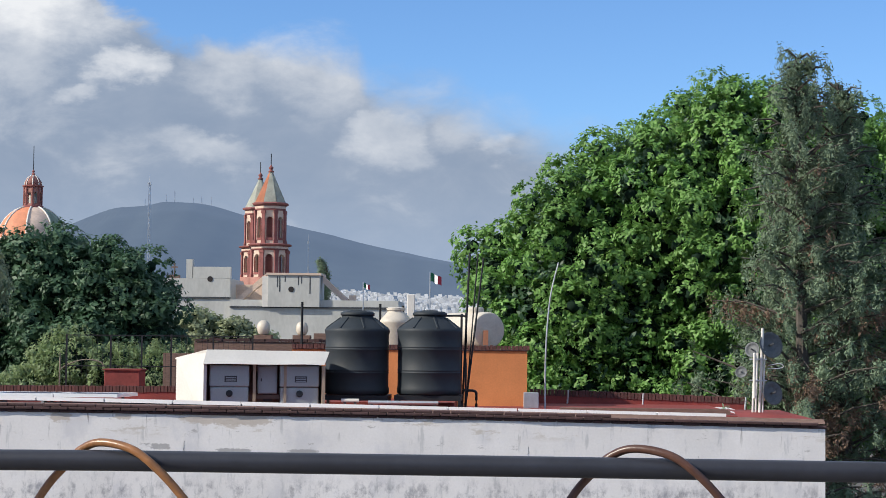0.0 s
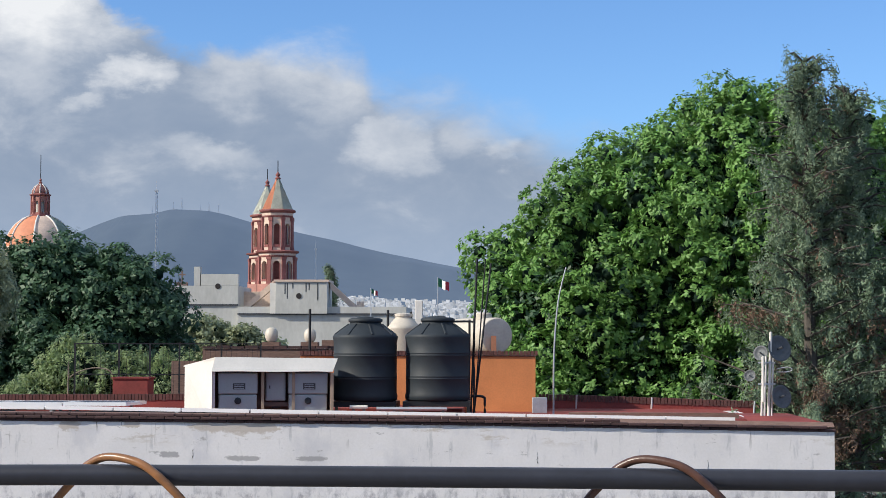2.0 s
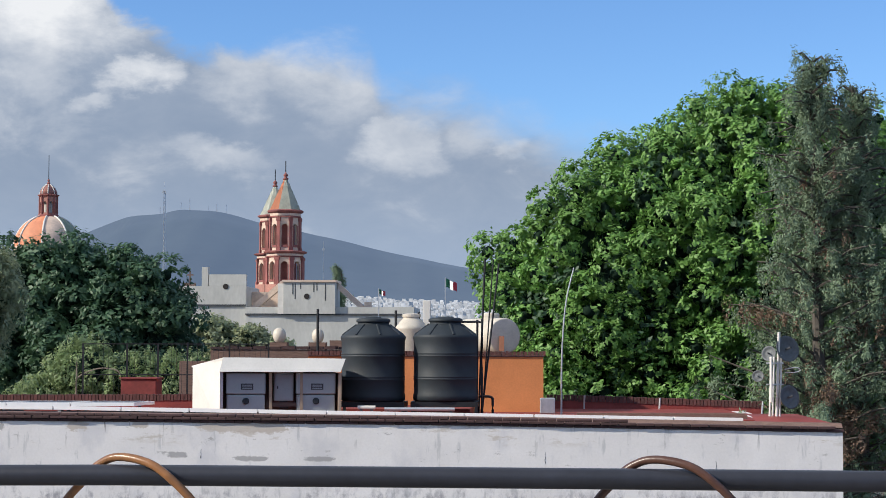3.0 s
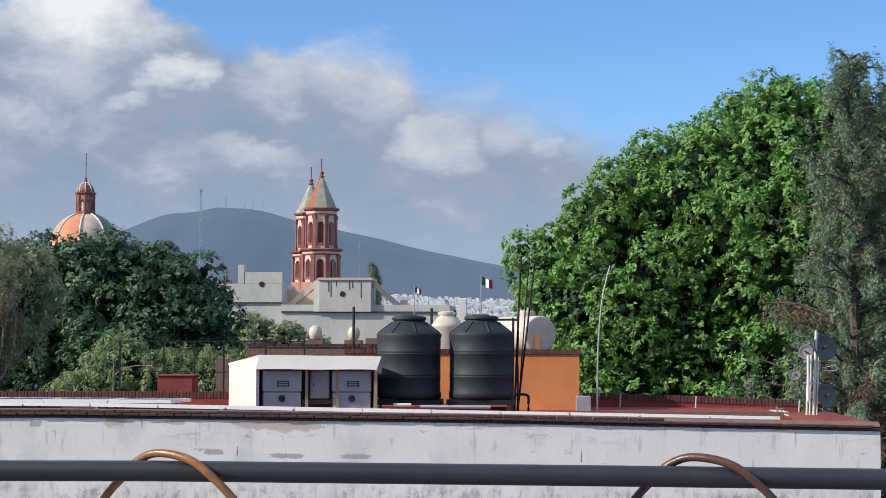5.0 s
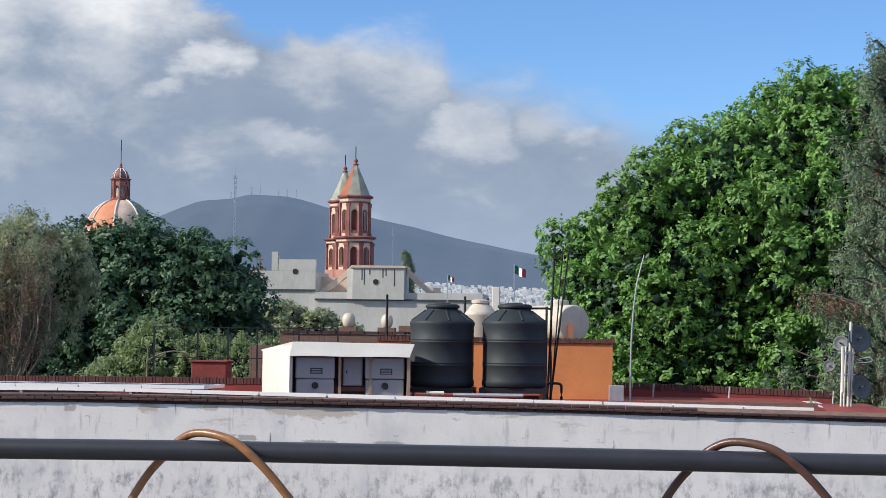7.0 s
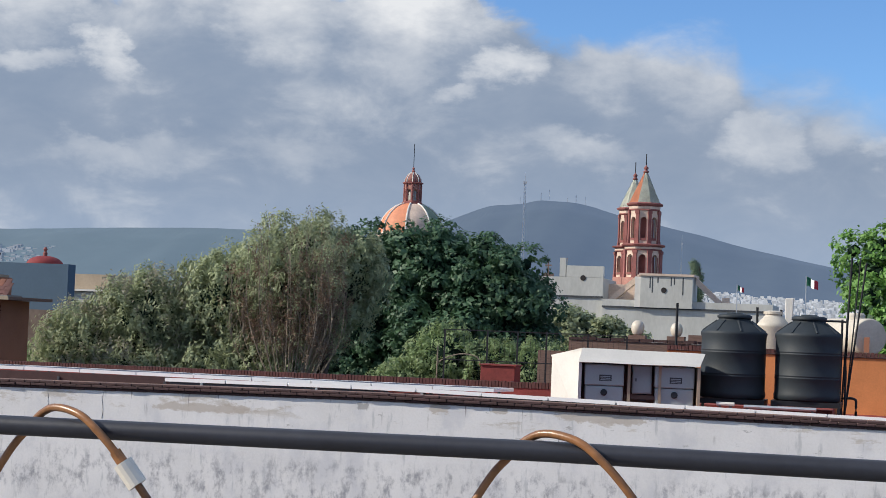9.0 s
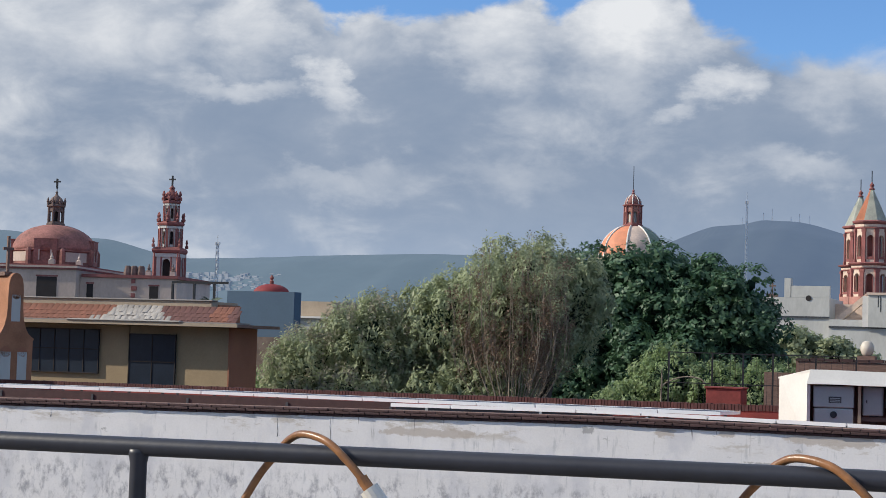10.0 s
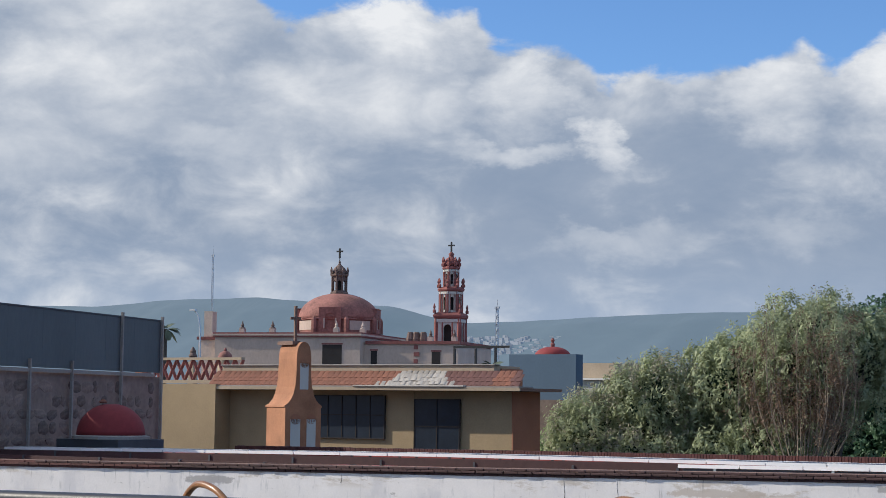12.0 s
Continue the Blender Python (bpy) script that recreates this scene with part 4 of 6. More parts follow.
def upright_tank():
    t = thing("white_tank", (-2.2, 36, 9.875), "white upright water tank behind the black tanks", "water tank", "white water tanks on the roofs")
    part("tank_body", lathe(bmesh.new(), (-2.2, 36, 9.875), [(0.30, 0), (0.33, 0.05), (0.33, 0.5), (0.34, 0.52), (0.3, 0.58), (0.2, 0.7), (0.17, 0.72), (0.17, 0.78)], 28), "whiteplastic", t, smooth=True)
    part("lid", lathe(bmesh.new(), (-2.2, 36, 9.875), [(0.19, 0.75), (0.19, 0.8), (0.1, 0.82)], 20), "whiteplastic", t)
    c = thing("vent_stack", (-1.92, 36.5, 9.875), "white square vent stack on the roof", "vent")
    part("shaft", B(-2.0, -1.85, 36.45, 36.6, 9.875, 10.96, 0.01), "white", c)
    for x, y, zt in ((-2.5, 35.9, 10.75), (-2.05, 35.95, 10.72)):
        p = thing("steel_pipe", (x, y, 9.875), "thin dark upright pipe on the roof", "pipe", "roof pipes")
        part("pipe", tube(bmesh.new(), [(x, y, 9.875), (x, y, zt)], 0.025, 8), "blacksteel", p)


upright_tank()


def pipes():
    for a, b, r in (((-0.775, 31.6, 8.72), (-0.66, 31.6, 11.56), 0.018), ((-0.73, 31.5, 8.72), (-0.42, 31.5, 11.47), 0.016), ((-0.72, 31.7, 8.72), (-0.52, 31.7, 11.55), 0.012), ((-0.80, 31.55, 8.72), (-0.79, 31.55, 10.5), 0.02)):
        p = thing("steel_pipe", a, "thin dark steel pipe standing by the tanks", "pipe", "roof pipes")
        part("pipe", tube(bmesh.new(), [a, b], r, 8), "blacksteel", p)
    p = thing("bent_pipe", (-0.72, 31.2, 8.72), "black bent water pipe beside the tank", "pipe")
    part("pipe", tube(bmesh.new(), spline([(-0.76, 31.2, 9.19), (-0.60, 31.2, 9.195), (-0.53, 31.2, 9.17), (-0.52, 31.2, 9.10), (-0.52, 31.2, 8.84)], 4), 0.022, 8), "blacksteel", p, smooth=True)
    p = thing("feed_pipe", (-1.1, 31, 10.44), "black feed pipe from the tank's lid", "pipe")
    part("pipe", tube(bmesh.new(), spline([(-1.1, 31.05, 10.455), (-0.85, 31.05, 10.46), (-0.72, 31.05, 10.45), (-0.70, 31.05, 10.38), (-0.70, 31.05, 8.84)], 4), 0.018, 8), "blacksteel", p, smooth=True)
    p = thing("tall_pole", (0.66, 32, 8.84), "tall slightly leaning pale pole on the roof", "pole")
    part("pole", tube(bmesh.new(), spline([(0.66, 32, 8.84), (0.67, 32, 9.9), (0.74, 32, 10.8), (0.88, 32, 11.42)], 5), 0.017, 8, 0.011), "galv", p)
    b = thing("roof_box", (0.5, 33.2, 8.84), "small pale metal box on the roof", "box")
    part("casing", B(0.30, 0.57, 33.1, 33.4, 8.84, 9.12, 0.01), "galv", b)
    for x in (1.16, 2.62, 4.6):
        q = thing("short_pipe", (x, 35.8, 8.84), "short pale pipe against the parapet", "pipe", "short pipes")
        part("pipe", tube(bmesh.new(), [(x, 35.8, 8.6), (x + 0.03, 35.8, 9.14 - 0.03 * x)], 0.02, 6), "galv", q)


pipes()


def conduits():
    for x0, x1, z in ((-2.71, -2.42, 9.04), (-2.27, -1.12, 9.015)):
        c = thing("conduit", ((x0 + x1) / 2, 30, 8.72), "pale plastic conduit on short feet before the tanks", "pipe", "roof conduits")
        part("pipe", tube(bmesh.new(), [(x0, 30, z), (x1, 30, z)], 0.032, 8), "galv" if x1 > -2 else "white", c)
        for x in (x0 + 0.06, x1 - 0.06):
            part("foot", B(x - 0.02, x + 0.02, 29.98, 30.02, 8.72, z - 0.025), "darkgrey", c)


conduits()


def dish(x, y, z, r, mast_ob, turn, name="dish"):
    bm = bmesh.new()
    lathe(bm, (0, 0, 0), [(0.02, 0.0), (r * 0.5, r * 0.08), (r * 0.8, r * 0.2), (r, r * 0.34), (r * 0.98, r * 0.36), (r * 0.78, r * 0.23), (r * 0.48, r * 0.1), (0.02, 0.02)], 24)
    m = Matrix.Translation((x, y, z)) @ Matrix.Rotation(radians(turn), 4, "Z") @ Matrix.Rotation(radians(78), 4, "X")
    bmesh.ops.transform(bm, matrix=m, verts=bm.verts)
    d = part(name, bm, "mesh", mast_ob, "grey mesh dish", smooth=True)
    bm = tube(bmesh.new(), [m @ Vector((0, 0, 0.02)), m @ Vector((0, 0, r * 0.8))], r * 0.09, 6)
    part("feed_horn", bm, "darkgrey", d)


def antenna():
    a = thing("antenna_mast", (3.57, 26.2, 8.9), "white tube mast with grey dish antennas", "antenna")
    for x, z0, z1, r in ((3.57, 8.72, 10.25, 0.021), (3.48, 8.95, 9.86, 0.017), (3.52, 8.95, 9.9, 0.015), (3.62, 8.95, 9.92, 0.013)):
        part("pole", tube(bmesh.new(), [(x, 26.2, z0), (x + 0.035 * (z1 - z0), 26.2, z1)], r, 10), "white", a)
    bm = B(3.44, 3.68, 26.18, 26.22, 9.5, 9.52)
    box(bm, 3.44, 3.68, 26.18, 26.22, 9.8, 9.82)
    part("brackets", bm, "galv", a)
    part("sector_panel", B(3.48, 3.515, 26.1, 26.16, 9.25, 9.9, 0.01), "white", a, "slim white panel antenna")
    dish(3.72, 26.28, 10.0, 0.19, a, 25)
    dish(3.50, 26.28, 9.94, 0.11, a, -30)
    dish(3.74, 26.25, 9.32, 0.17, a, 30)
    dish(3.34, 26.3, 9.62, 0.085, a, -20)
    part("loop_aerial", tube(bmesh.new(), spline([(3.7, 26.2, 9.72), (3.86, 26.2, 9.75), (3.92, 26.2, 9.71), (3.84, 26.2, 9.68), (3.7, 26.2, 9.68)], 4), 0.008, 6), "galv", a)


antenna()


def roof_left():
    b = thing("red_box", (-7.7, 36.7, 8.72), "red painted masonry box behind the parapet", "box")
    part("casing", B(-8.04, -7.33, 36.4, 37.0, 8.72, 9.385, 0.01), "red", b)
    part("lid", B(-8.07, -7.30, 36.37, 37.03, 9.387, 9.415), "red", b)
    f = thing("fence_frame", (-7.2, 38, 8.0), "black steel fence frames beyond the roof", "fence")
    for x, zt in ((-8.27, 10.1), (-7.62, 10.1), (-7.0, 10.12), (-6.12, 10.1), (-5.3, 10.08), (-9.2, 10.1)):
        part("post", B(x - 0.016, x + 0.016, 38, 38.035, 0, zt), "blacksteel", f)
    for z in (10.09, 9.45):
        part("bar", B(-9.2, -5.3, 38.002, 38.04, z - 0.012, z + 0.008), "blacksteel", f)
    x = -9.1
    while x < -5.3:
        part("wire", tube(bmesh.new(), [(x, 38.02, 9.0), (x, 38.02, 10.08)], 0.0028, 4), "blacksteel", f)
        x += 0.11
    h = thing("brick_house", (-4.8, 42, 0), "brown brick house with a worn parapet", "house")
    part("wall", B(-7.2, -2.6, 42, 47, 0, 9.98), "brickwall", h)
    x = -7.2
    while x < -2.6:
        part("coping_brick", B(x, x + 0.30, 41.97, 42.2, 9.985, 10.05 + 0.015 * math.sin(x * 9)), "brick", h)
        x += 0.33
    part("pier", B(-7.9, -7.2, 41.9, 42.3, 0, 9.7), "brickwall", h)
    for x, z, rr in ((-5.74, 10.31, 0.135), (-4.83, 10.30, 0.125)):
        t = thing("white_tank", (x, 43, z), "small round white tank on the brick house", "water tank", "white water tanks on the roofs")
        part("tank_body", lathe(bmesh.new(), (x, 43, z), [(rr * 0.5, -rr * 1.3), (rr * 0.9, -rr), (rr * 1.15, -rr * 0.3), (rr * 1.15, rr * 0.4), (rr * 0.85, rr), (rr * 0.4, rr * 1.3)], 24), "whiteplastic", t, smooth=True)
        part("foot", B(x - 0.2, x + 0.2, 42.8, 43.2, 9.98, z - rr * 1.25), "brickwall", t)
    round_tank(lying(-3.85, 42.6, 10.33, 75), 0.15, 0.7, "small lying white tank on the brick house", False)
    t = thing("tank_saddle", (-4.1, 42.7, 9.98), "low support under the small tank", "support")
    part("block", B(-4.5, -3.8, 42.5, 42.95, 9.985, 10.19), "brickwall", t)
    p = thing("steel_pipe", (-4.75, 41.8, 9.0), "thin dark upright pipe before the brick house", "pipe", "roof pipes")
    part("pipe", tube(bmesh.new(), [(-4.70, 41.8, 0), (-4.70, 41.8, 10.9)], 0.03, 8), "blacksteel", p)


roof_left()

# ---- trees ----
FIG = [(4.8, 46.5, 11.2, 4.3, 3.6, 4.0), (2.3, 46.0, 10.6, 2.9, 3.0, 3.2), (0.5, 46.0, 10.7, 1.6, 2.0, 2.1), (6.0, 47.0, 14.0, 3.0, 2.8, 2.8), (3.6, 46.5, 13.5, 2.2, 2.4, 2.2), (1.7, 46, 12.9, 1.5, 1.8, 1.6), (-0.35, 46.2, 11.9, 0.85, 1.0, 1.0), (8.8, 48, 13.6, 2.8, 2.6, 2.6), (1.6, 45.4, 8.3, 2.2, 2.2, 2.2), (5.0, 45.0, 8.4, 3.4, 2.4, 2.6), (10.5, 48, 10.5, 3.2, 2.8, 3.6)]
# leaf_dark inner leaves paint the shade between the fig's boughs
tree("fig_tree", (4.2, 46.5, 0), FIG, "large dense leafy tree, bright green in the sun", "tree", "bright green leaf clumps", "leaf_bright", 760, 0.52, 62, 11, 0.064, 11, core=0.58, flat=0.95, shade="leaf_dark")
OAK = [(-17.6, 71, 11.7, 2.8, 2.6, 2.4), (-15.2, 70.5, 11.3, 2.3, 2.4, 2.3), (-13.9, 70, 10.6, 1.25, 1.8, 2.0), (-19.3, 71.5, 11.3, 2.5, 2.4, 2.5), (-16.5, 70, 9.3, 3.4, 2.6, 2.8), (-20.5, 71, 9.0, 3.0, 2.6, 3.0), (-18.2, 70.6, 12.95, 1.7, 1.6, 1.2), (-20.1, 71, 12.75, 1.5, 1.5, 1.2)]
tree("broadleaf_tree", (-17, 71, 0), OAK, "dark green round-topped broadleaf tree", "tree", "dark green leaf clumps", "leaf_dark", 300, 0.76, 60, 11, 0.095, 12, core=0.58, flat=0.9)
PEPPER = [(-18.2, 56, 11.2, 2.2, 2.2, 2.4), (-20.8, 56, 10.7, 1.9, 1.9, 1.8), (-17.0, 56.5, 11.6, 1.35, 1.6, 1.5), (-20.5, 55.5, 8.0, 3.0, 2.2, 2.2)]
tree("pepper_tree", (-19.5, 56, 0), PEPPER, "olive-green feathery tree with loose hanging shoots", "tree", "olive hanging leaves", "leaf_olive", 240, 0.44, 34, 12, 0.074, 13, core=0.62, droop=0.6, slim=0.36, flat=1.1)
PALE = [(-23.2, 55.3, 9.8, 1.9, 1.8, 1.9), (-25.2, 55, 8.9, 1.6, 1.7, 1.7), (-23.5, 54.6, 7.8, 2.4, 1.8, 1.9)]
tree("pale_pepper_tree", (-24, 55, 0), PALE, "dusty grey-green tree with dry hanging shoots", "tree", "pale dry hanging leaves", "leaf_olive", 150, 0.44, 34, 12, 0.074, 18, core=0.62, droop=0.7, slim=0.36, flat=1.15)
PALE_RNG = np.random.default_rng(19)
PALE_OB = bpy.data.objects["pale_pepper_tree"]
PALE_V, PALE_F = leaf_cards(PALE_RNG, lobes_surface(PALE_RNG, PALE, 420, 0.95, 1.06), (0.2, 0.2, 0.34), 30, 0.06, droop=0.7, slim=0.3)
scatter("dry_leaves", (PALE_V - np.array((-24, 55, 0))).tolist(), PALE_F.tolist(), "paleleaf", PALE_OB, "dry pale leaves")
SHRUB = [(-11.7, 48.5, 9.35, 1.0, 1.1, 0.95), (-10.4, 48.5, 9.1, 1.1, 1.1, 0.9), (-9.2, 48.5, 9.0, 0.9, 1.0, 0.9), (-12.6, 48.5, 8.6, 1.0, 1.0, 0.8)]
tree("young_tree", (-10.8, 48.5, 0), SHRUB, "light green young tree behind the parapet", "tree", "light green leaves", "leaf_light", 120, 0.30, 18, 14, 0.052, 14, core=0.62, droop=0.4, slim=0.4)
tree("far_tree", (-16, 101, 0), [(-17.0, 101, 10.2, 1.7, 1.6, 1.5), (-15.2, 101, 10.0, 1.5, 1.5, 1.2), (-13.9, 101, 9.6, 1.2, 1.2, 1.0)], "small dull green tree before the church", "tree", "dull green leaves", "leaf_olive", 90, 0.45, 16, 14, 0.11, 15)
tree("garden_tree", (-27.5, 58, 0), [(-27.6, 58, 8.2, 1.4, 1.3, 1.2), (-26.0, 57.5, 8.4, 1.2, 1.2, 1.2)], "pale green garden tree beside the ochre house", "tree", "pale green leaves", "leaf_light", 70, 0.42, 18, 14, 0.08, 16, droop=0.4, slim=0.36)

PIPE = thing("bent_garden_pipe", (-11.02, 45, 8.7), "pale bent pipe arch among the young tree's leaves", "pipe")
part("pipe", tube(bmesh.new(), spline([(-11.1, 45, 0), (-11.05, 45, 8.9), (-11.02, 45, 9.24), (-10.77, 45, 9.41), (-10.41, 45, 9.50), (-10.05, 45, 9.45), (-9.94, 45, 9.32)], 5), 0.018, 6), "twig", PIPE)


def bare_tree():
    """Many thin stems that rise almost upright out of one low crown, with thin leaf sprays towards the top."""
    rng = np.random.default_rng(21)
    foot = (-17.9, 54.0, 0)
    t = thing("bare_shrub_tree", foot, "twiggy half-bare tree with thin leaves", "tree")
    part("trunk", tube(bmesh.new(), spline([(-17.9, 54, 0), (-17.85, 54, 5), (-17.95, 54, 8.6)], 4), 0.14, 8, 0.07), "twig", t)
    bm = bmesh.new()
    tips = []
    for i in range(46):
        a, b = rng.uniform(-1, 1), rng.uniform(-1, 1)
        p0 = Vector((-17.9 + a * 0.9, 54 + b * 0.5, 8.1 + rng.uniform(0, 0.5)))
        top = Vector((-17.85 + a * 1.95 + rng.normal() * 0.2, 53.8 + b * 1.1, 12.7 - 1.3 * a * a + rng.normal() * 0.35))
        mid = p0.lerp(top, 0.45) + Vector((a * 0.55, 0, 0))
        stem = spline([p0, mid, top], 6)
        tube(bm, stem, rng.uniform(0.014, 0.024), 4, 0.004)
        for k in range(13):
            q = Vector(stem[int(rng.integers(2, len(stem) - 1))])
            e = q + Vector((rng.normal() * 0.22, rng.normal() * 0.22, rng.uniform(0.4, 1.1)))
            tube(bm, [q, q.lerp(e, 0.5) + Vector((rng.normal() * 0.05, 0, 0.05)), e], rng.uniform(0.005, 0.010), 3, 0.002)
            tips.append(tuple(e))
    tagged(part("twig_fan", bm, "twig", t, "upright bare pale twigs"), "upright bare pale twigs", kind="stuff")
    c = np.array(tips)
    keep = rng.random(len(c)) < np.clip((c[:, 2] - 10.4) / 2.6, 0.05, 0.9)
    v, f = leaf_cards(rng, c[keep], (0.15, 0.15, 0.26), 24, 0.048, droop=0.5, slim=0.34)
    scatter("leaf_sprays", (v - np.array(foot)).tolist(), f.tolist(), "leaf_olive", t)
    v, f = leaf_cards(rng, c[~keep], (0.16, 0.16, 0.26), 26, 0.046, droop=0.5, slim=0.34)
    scatter("dry_leaves", (v - np.array(foot)).tolist(), f.tolist(), "needle_brown", t, "withered brown leaves")


bare_tree()


def conifer(foot, height, r, seed, label, n=420, dry=0.2, tuft=1.0):
    """A tall old conifer: a mast-like trunk, ragged boughs of very uneven length, hung with long strands of needles."""
    rng = np.random.default_rng(seed)
    x, y, _ = foot
    t = thing("conifer", foot, label, "tree", "old conifers")
    part("trunk", tube(bmesh.new(), spline([(x, y, 0), (x + 0.1, y, height * 0.5), (x - 0.05, y, height * 0.97)], 6), 0.30, 8, 0.015), "bark", t)
    boughs, green, brown = bmesh.new(), [], []
    for i in range(n):
        k = rng.random() ** 0.9
        z = height * (0.36 + 0.64 * k)
        reach = r * (1.04 - k) ** 0.75 * (0.25 + 0.85 * rng.random()) * (1.3 if rng.random() < 0.15 else 1.0) + 0.16
        a = rng.uniform(0, 2 * math.pi)
        root = Vector((x, y, z - 0.15 * reach))
        tip = Vector((x + reach * math.cos(a), y + reach * math.sin(a), z + reach * rng.uniform(-0.25, 0.40)))
        tube(boughs, [root, root.lerp(tip, 0.6) + Vector((0, 0, 0.12)), tip], 0.035 * tuft ** 0.5, 4, 0.008)
        dead = rng.random() < dry * max(0.0, 2.1 - 3.4 * k)
        for w in range(max(4, int(reach * 6.2 / tuft))):
            q = root.lerp(tip, 0.05 + 1.0 * rng.random())
            (brown if dead or rng.random() < 0.04 else green).append(q + Vector((rng.normal() * 0.05, rng.normal() * 0.05, -0.08 * tuft)))
    tagged(part("branchwork", boughs, "bark", t), kind="stuff")
    o = np.array(foot)
    for name, pts, material in (("needle_foliage", green, "needle"), ("dry_foliage", brown, "needle_brown")):
        if pts:
            v, f = bough_leaves(rng, np.array(pts), 0.085 * tuft, 13, 5, 0.040 * tuft, 0.5, 0.34, 2.6)
            scatter(name, (v - o).tolist(), f.tolist(), material, t, "dry brown hanging needles" if material == "needle_brown" else "dull blue-green hanging needles")


conifer((5.75, 36.5, 0), 15.8, 2.7, 31, "tall ragged conifer with dry brown lower boughs", 210, 0.25)
conifer((6.75, 37.6, 0), 15.45, 2.3, 32, "second ragged conifer beside the tall one", 180, 0.2)
conifer((8.7, 37.0, 0), 13.4, 2.5, 33, "lower conifer with dry boughs", 170, 0.25)
conifer((5.5, 38.3, 0), 12.6, 1.8, 35, "short thin conifer with dry boughs", 120, 0.35)
conifer((-26.7, 262, 0), 21.6, 3.4, 34, "small far conifer beside the bell towers", 110, 0.0, 3.4)

# ---- the church with twin towers ----
def cross(bm, x, y, z, h, w, t):
    box(bm, x - t, x + t, y - t, y + t, z, z + h)
    box(bm, x - w, x + w, y - t * 0.9, y + t * 0.9, z + h * 0.62, z + h * 0.62 + t * 2)


def prism_ring(bm, at, r0, r1, z0, z1, seg=8, start=0.0):
    lathe(bm, at, [(r0, z0), (r1, z1)], seg, start)


def bell_tower(cx, cy, z0, r, turn, orange, label):
    """Two eight-sided arcaded stages, cornices and a tall faceted tiled roof."""
    t = thing("bell_tower", (cx, cy, 0), label, "bell tower", "twin bell towers")
    st = radians(turn)
    seg = 8
    part("shaft", lathe(bmesh.new(), (cx, cy, 0), [(r * 1.08, 0), (r * 1.08, z0)], seg, st), "pinkstone", t)
    h1, h2 = 4.6, 5.65
    z = z0
    for stage, (h, rr) in enumerate(((h1, r * 0.97), (h2, r * 0.81))):
        part("core", lathe(bmesh.new(), (cx, cy, z), [(rr * 0.62, 0), (rr * 0.62, h)], seg, st), "stone", t)
        for i in range(seg):
            a0, a1 = st + 2 * math.pi * i / seg, st + 2 * math.pi * (i + 1) / seg
            p0, p1 = Vector((math.cos(a0), math.sin(a0), 0)) * rr, Vector((math.cos(a1), math.sin(a1), 0)) * rr
            mid, w = (p0 + p1) / 2, (p1 - p0).length
            m = Matrix.Translation(Vector((cx, cy, z)) + mid) @ Matrix.Rotation(math.atan2(mid.y, mid.x) + math.pi / 2, 4, "Z")
            part("arcade_wall", arch_panel(bmesh.new(), m, w, h, w * 0.46, h * 0.14, h * 0.58, rr * 0.2), "churchcream", t)
            bm = bmesh.new()
            box(bm, -w * 0.27, w * 0.27, -rr * 0.03, 0.002, h * 0.08, h * 0.14, m=m)
            box(bm, -w * 0.25, -w * 0.19, -rr * 0.025, 0.002, h * 0.14, h * 0.6, m=m)
            box(bm, w * 0.19, w * 0.25, -rr * 0.025, 0.002, h * 0.14, h * 0.6, m=m)
            part("arch_surround", bm, "stone", t)
            q = Matrix.Translation(Vector((cx, cy, z)) + p0) @ Matrix.Rotation(a0 + math.pi / 2, 4, "Z")
            bm = B(-w * 0.14, w * 0.14, -rr * 0.05, rr * 0.06, 0, h * 0.8, m=q)
            box(bm, -w * 0.18, w * 0.18, -rr * 0.08, rr * 0.06, h * 0.72, h * 0.8, m=q)
            box(bm, -w * 0.18, w * 0.18, -rr * 0.08, rr * 0.06, 0, h * 0.08, m=q)
            part("pilaster", bm, "stone", t)
        part("entablature", lathe(bmesh.new(), (cx, cy, z), [(rr * 1.02, h * 0.8), (rr * 1.08, h * 0.815), (rr * 1.03, h * 0.83), (rr * 1.03, h * 0.92), (rr * 1.19, h * 0.94), (rr * 1.23, h * 0.97), (rr * 1.06, h * 1.0)], seg, st), "stone", t)
        part("frieze", lathe(bmesh.new(), (cx, cy, z), [(rr * 1.04, h * 0.845), (rr * 1.045, h * 0.905)], seg, st), "churchcream", t)
        z += h
    hr = 4.25
    for i in range(seg):
        bm = bmesh.new()
        a0, a1 = st + 2 * math.pi * i / seg, st + 2 * math.pi * (i + 1) / seg
        ps = [(r * 0.84 * math.cos(a0), r * 0.84 * math.sin(a0), 0), (r * 0.84 * math.cos(a1), r * 0.84 * math.sin(a1), 0), (r * 0.1 * math.cos(a1), r * 0.1 * math.sin(a1), hr), (r * 0.1 * math.cos(a0), r * 0.1 * math.sin(a0), hr)]
        vs = [bm.verts.new((cx + p[0], cy + p[1], z + p[2])) for p in ps]
        bm.faces.new(vs)
        bmesh.ops.solidify(bm, geom=bm.faces, thickness=0.12)
        part("roof_facet", bm, "tileorange" if i == orange else "tilegreen", t)
    part("finial", lathe(bmesh.new(), (cx, cy, z + hr - 0.05), [(r * 0.13, 0), (r * 0.16, r * 0.05), (r * 0.09, r * 0.1), (r * 0.07, r * 0.14), (r * 0.12, r * 0.2), (r * 0.12, r * 0.26), (r * 0.05, r * 0.33), (r * 0.02, r * 0.4)], 12), "stone", t, smooth=True)
    bm = tube(bmesh.new(), [(cx, cy, z + hr + r * 0.3), (cx, cy, z + hr + r * 0.95)], 0.07, 5)
    part("spike", bm, "blacksteel", t)


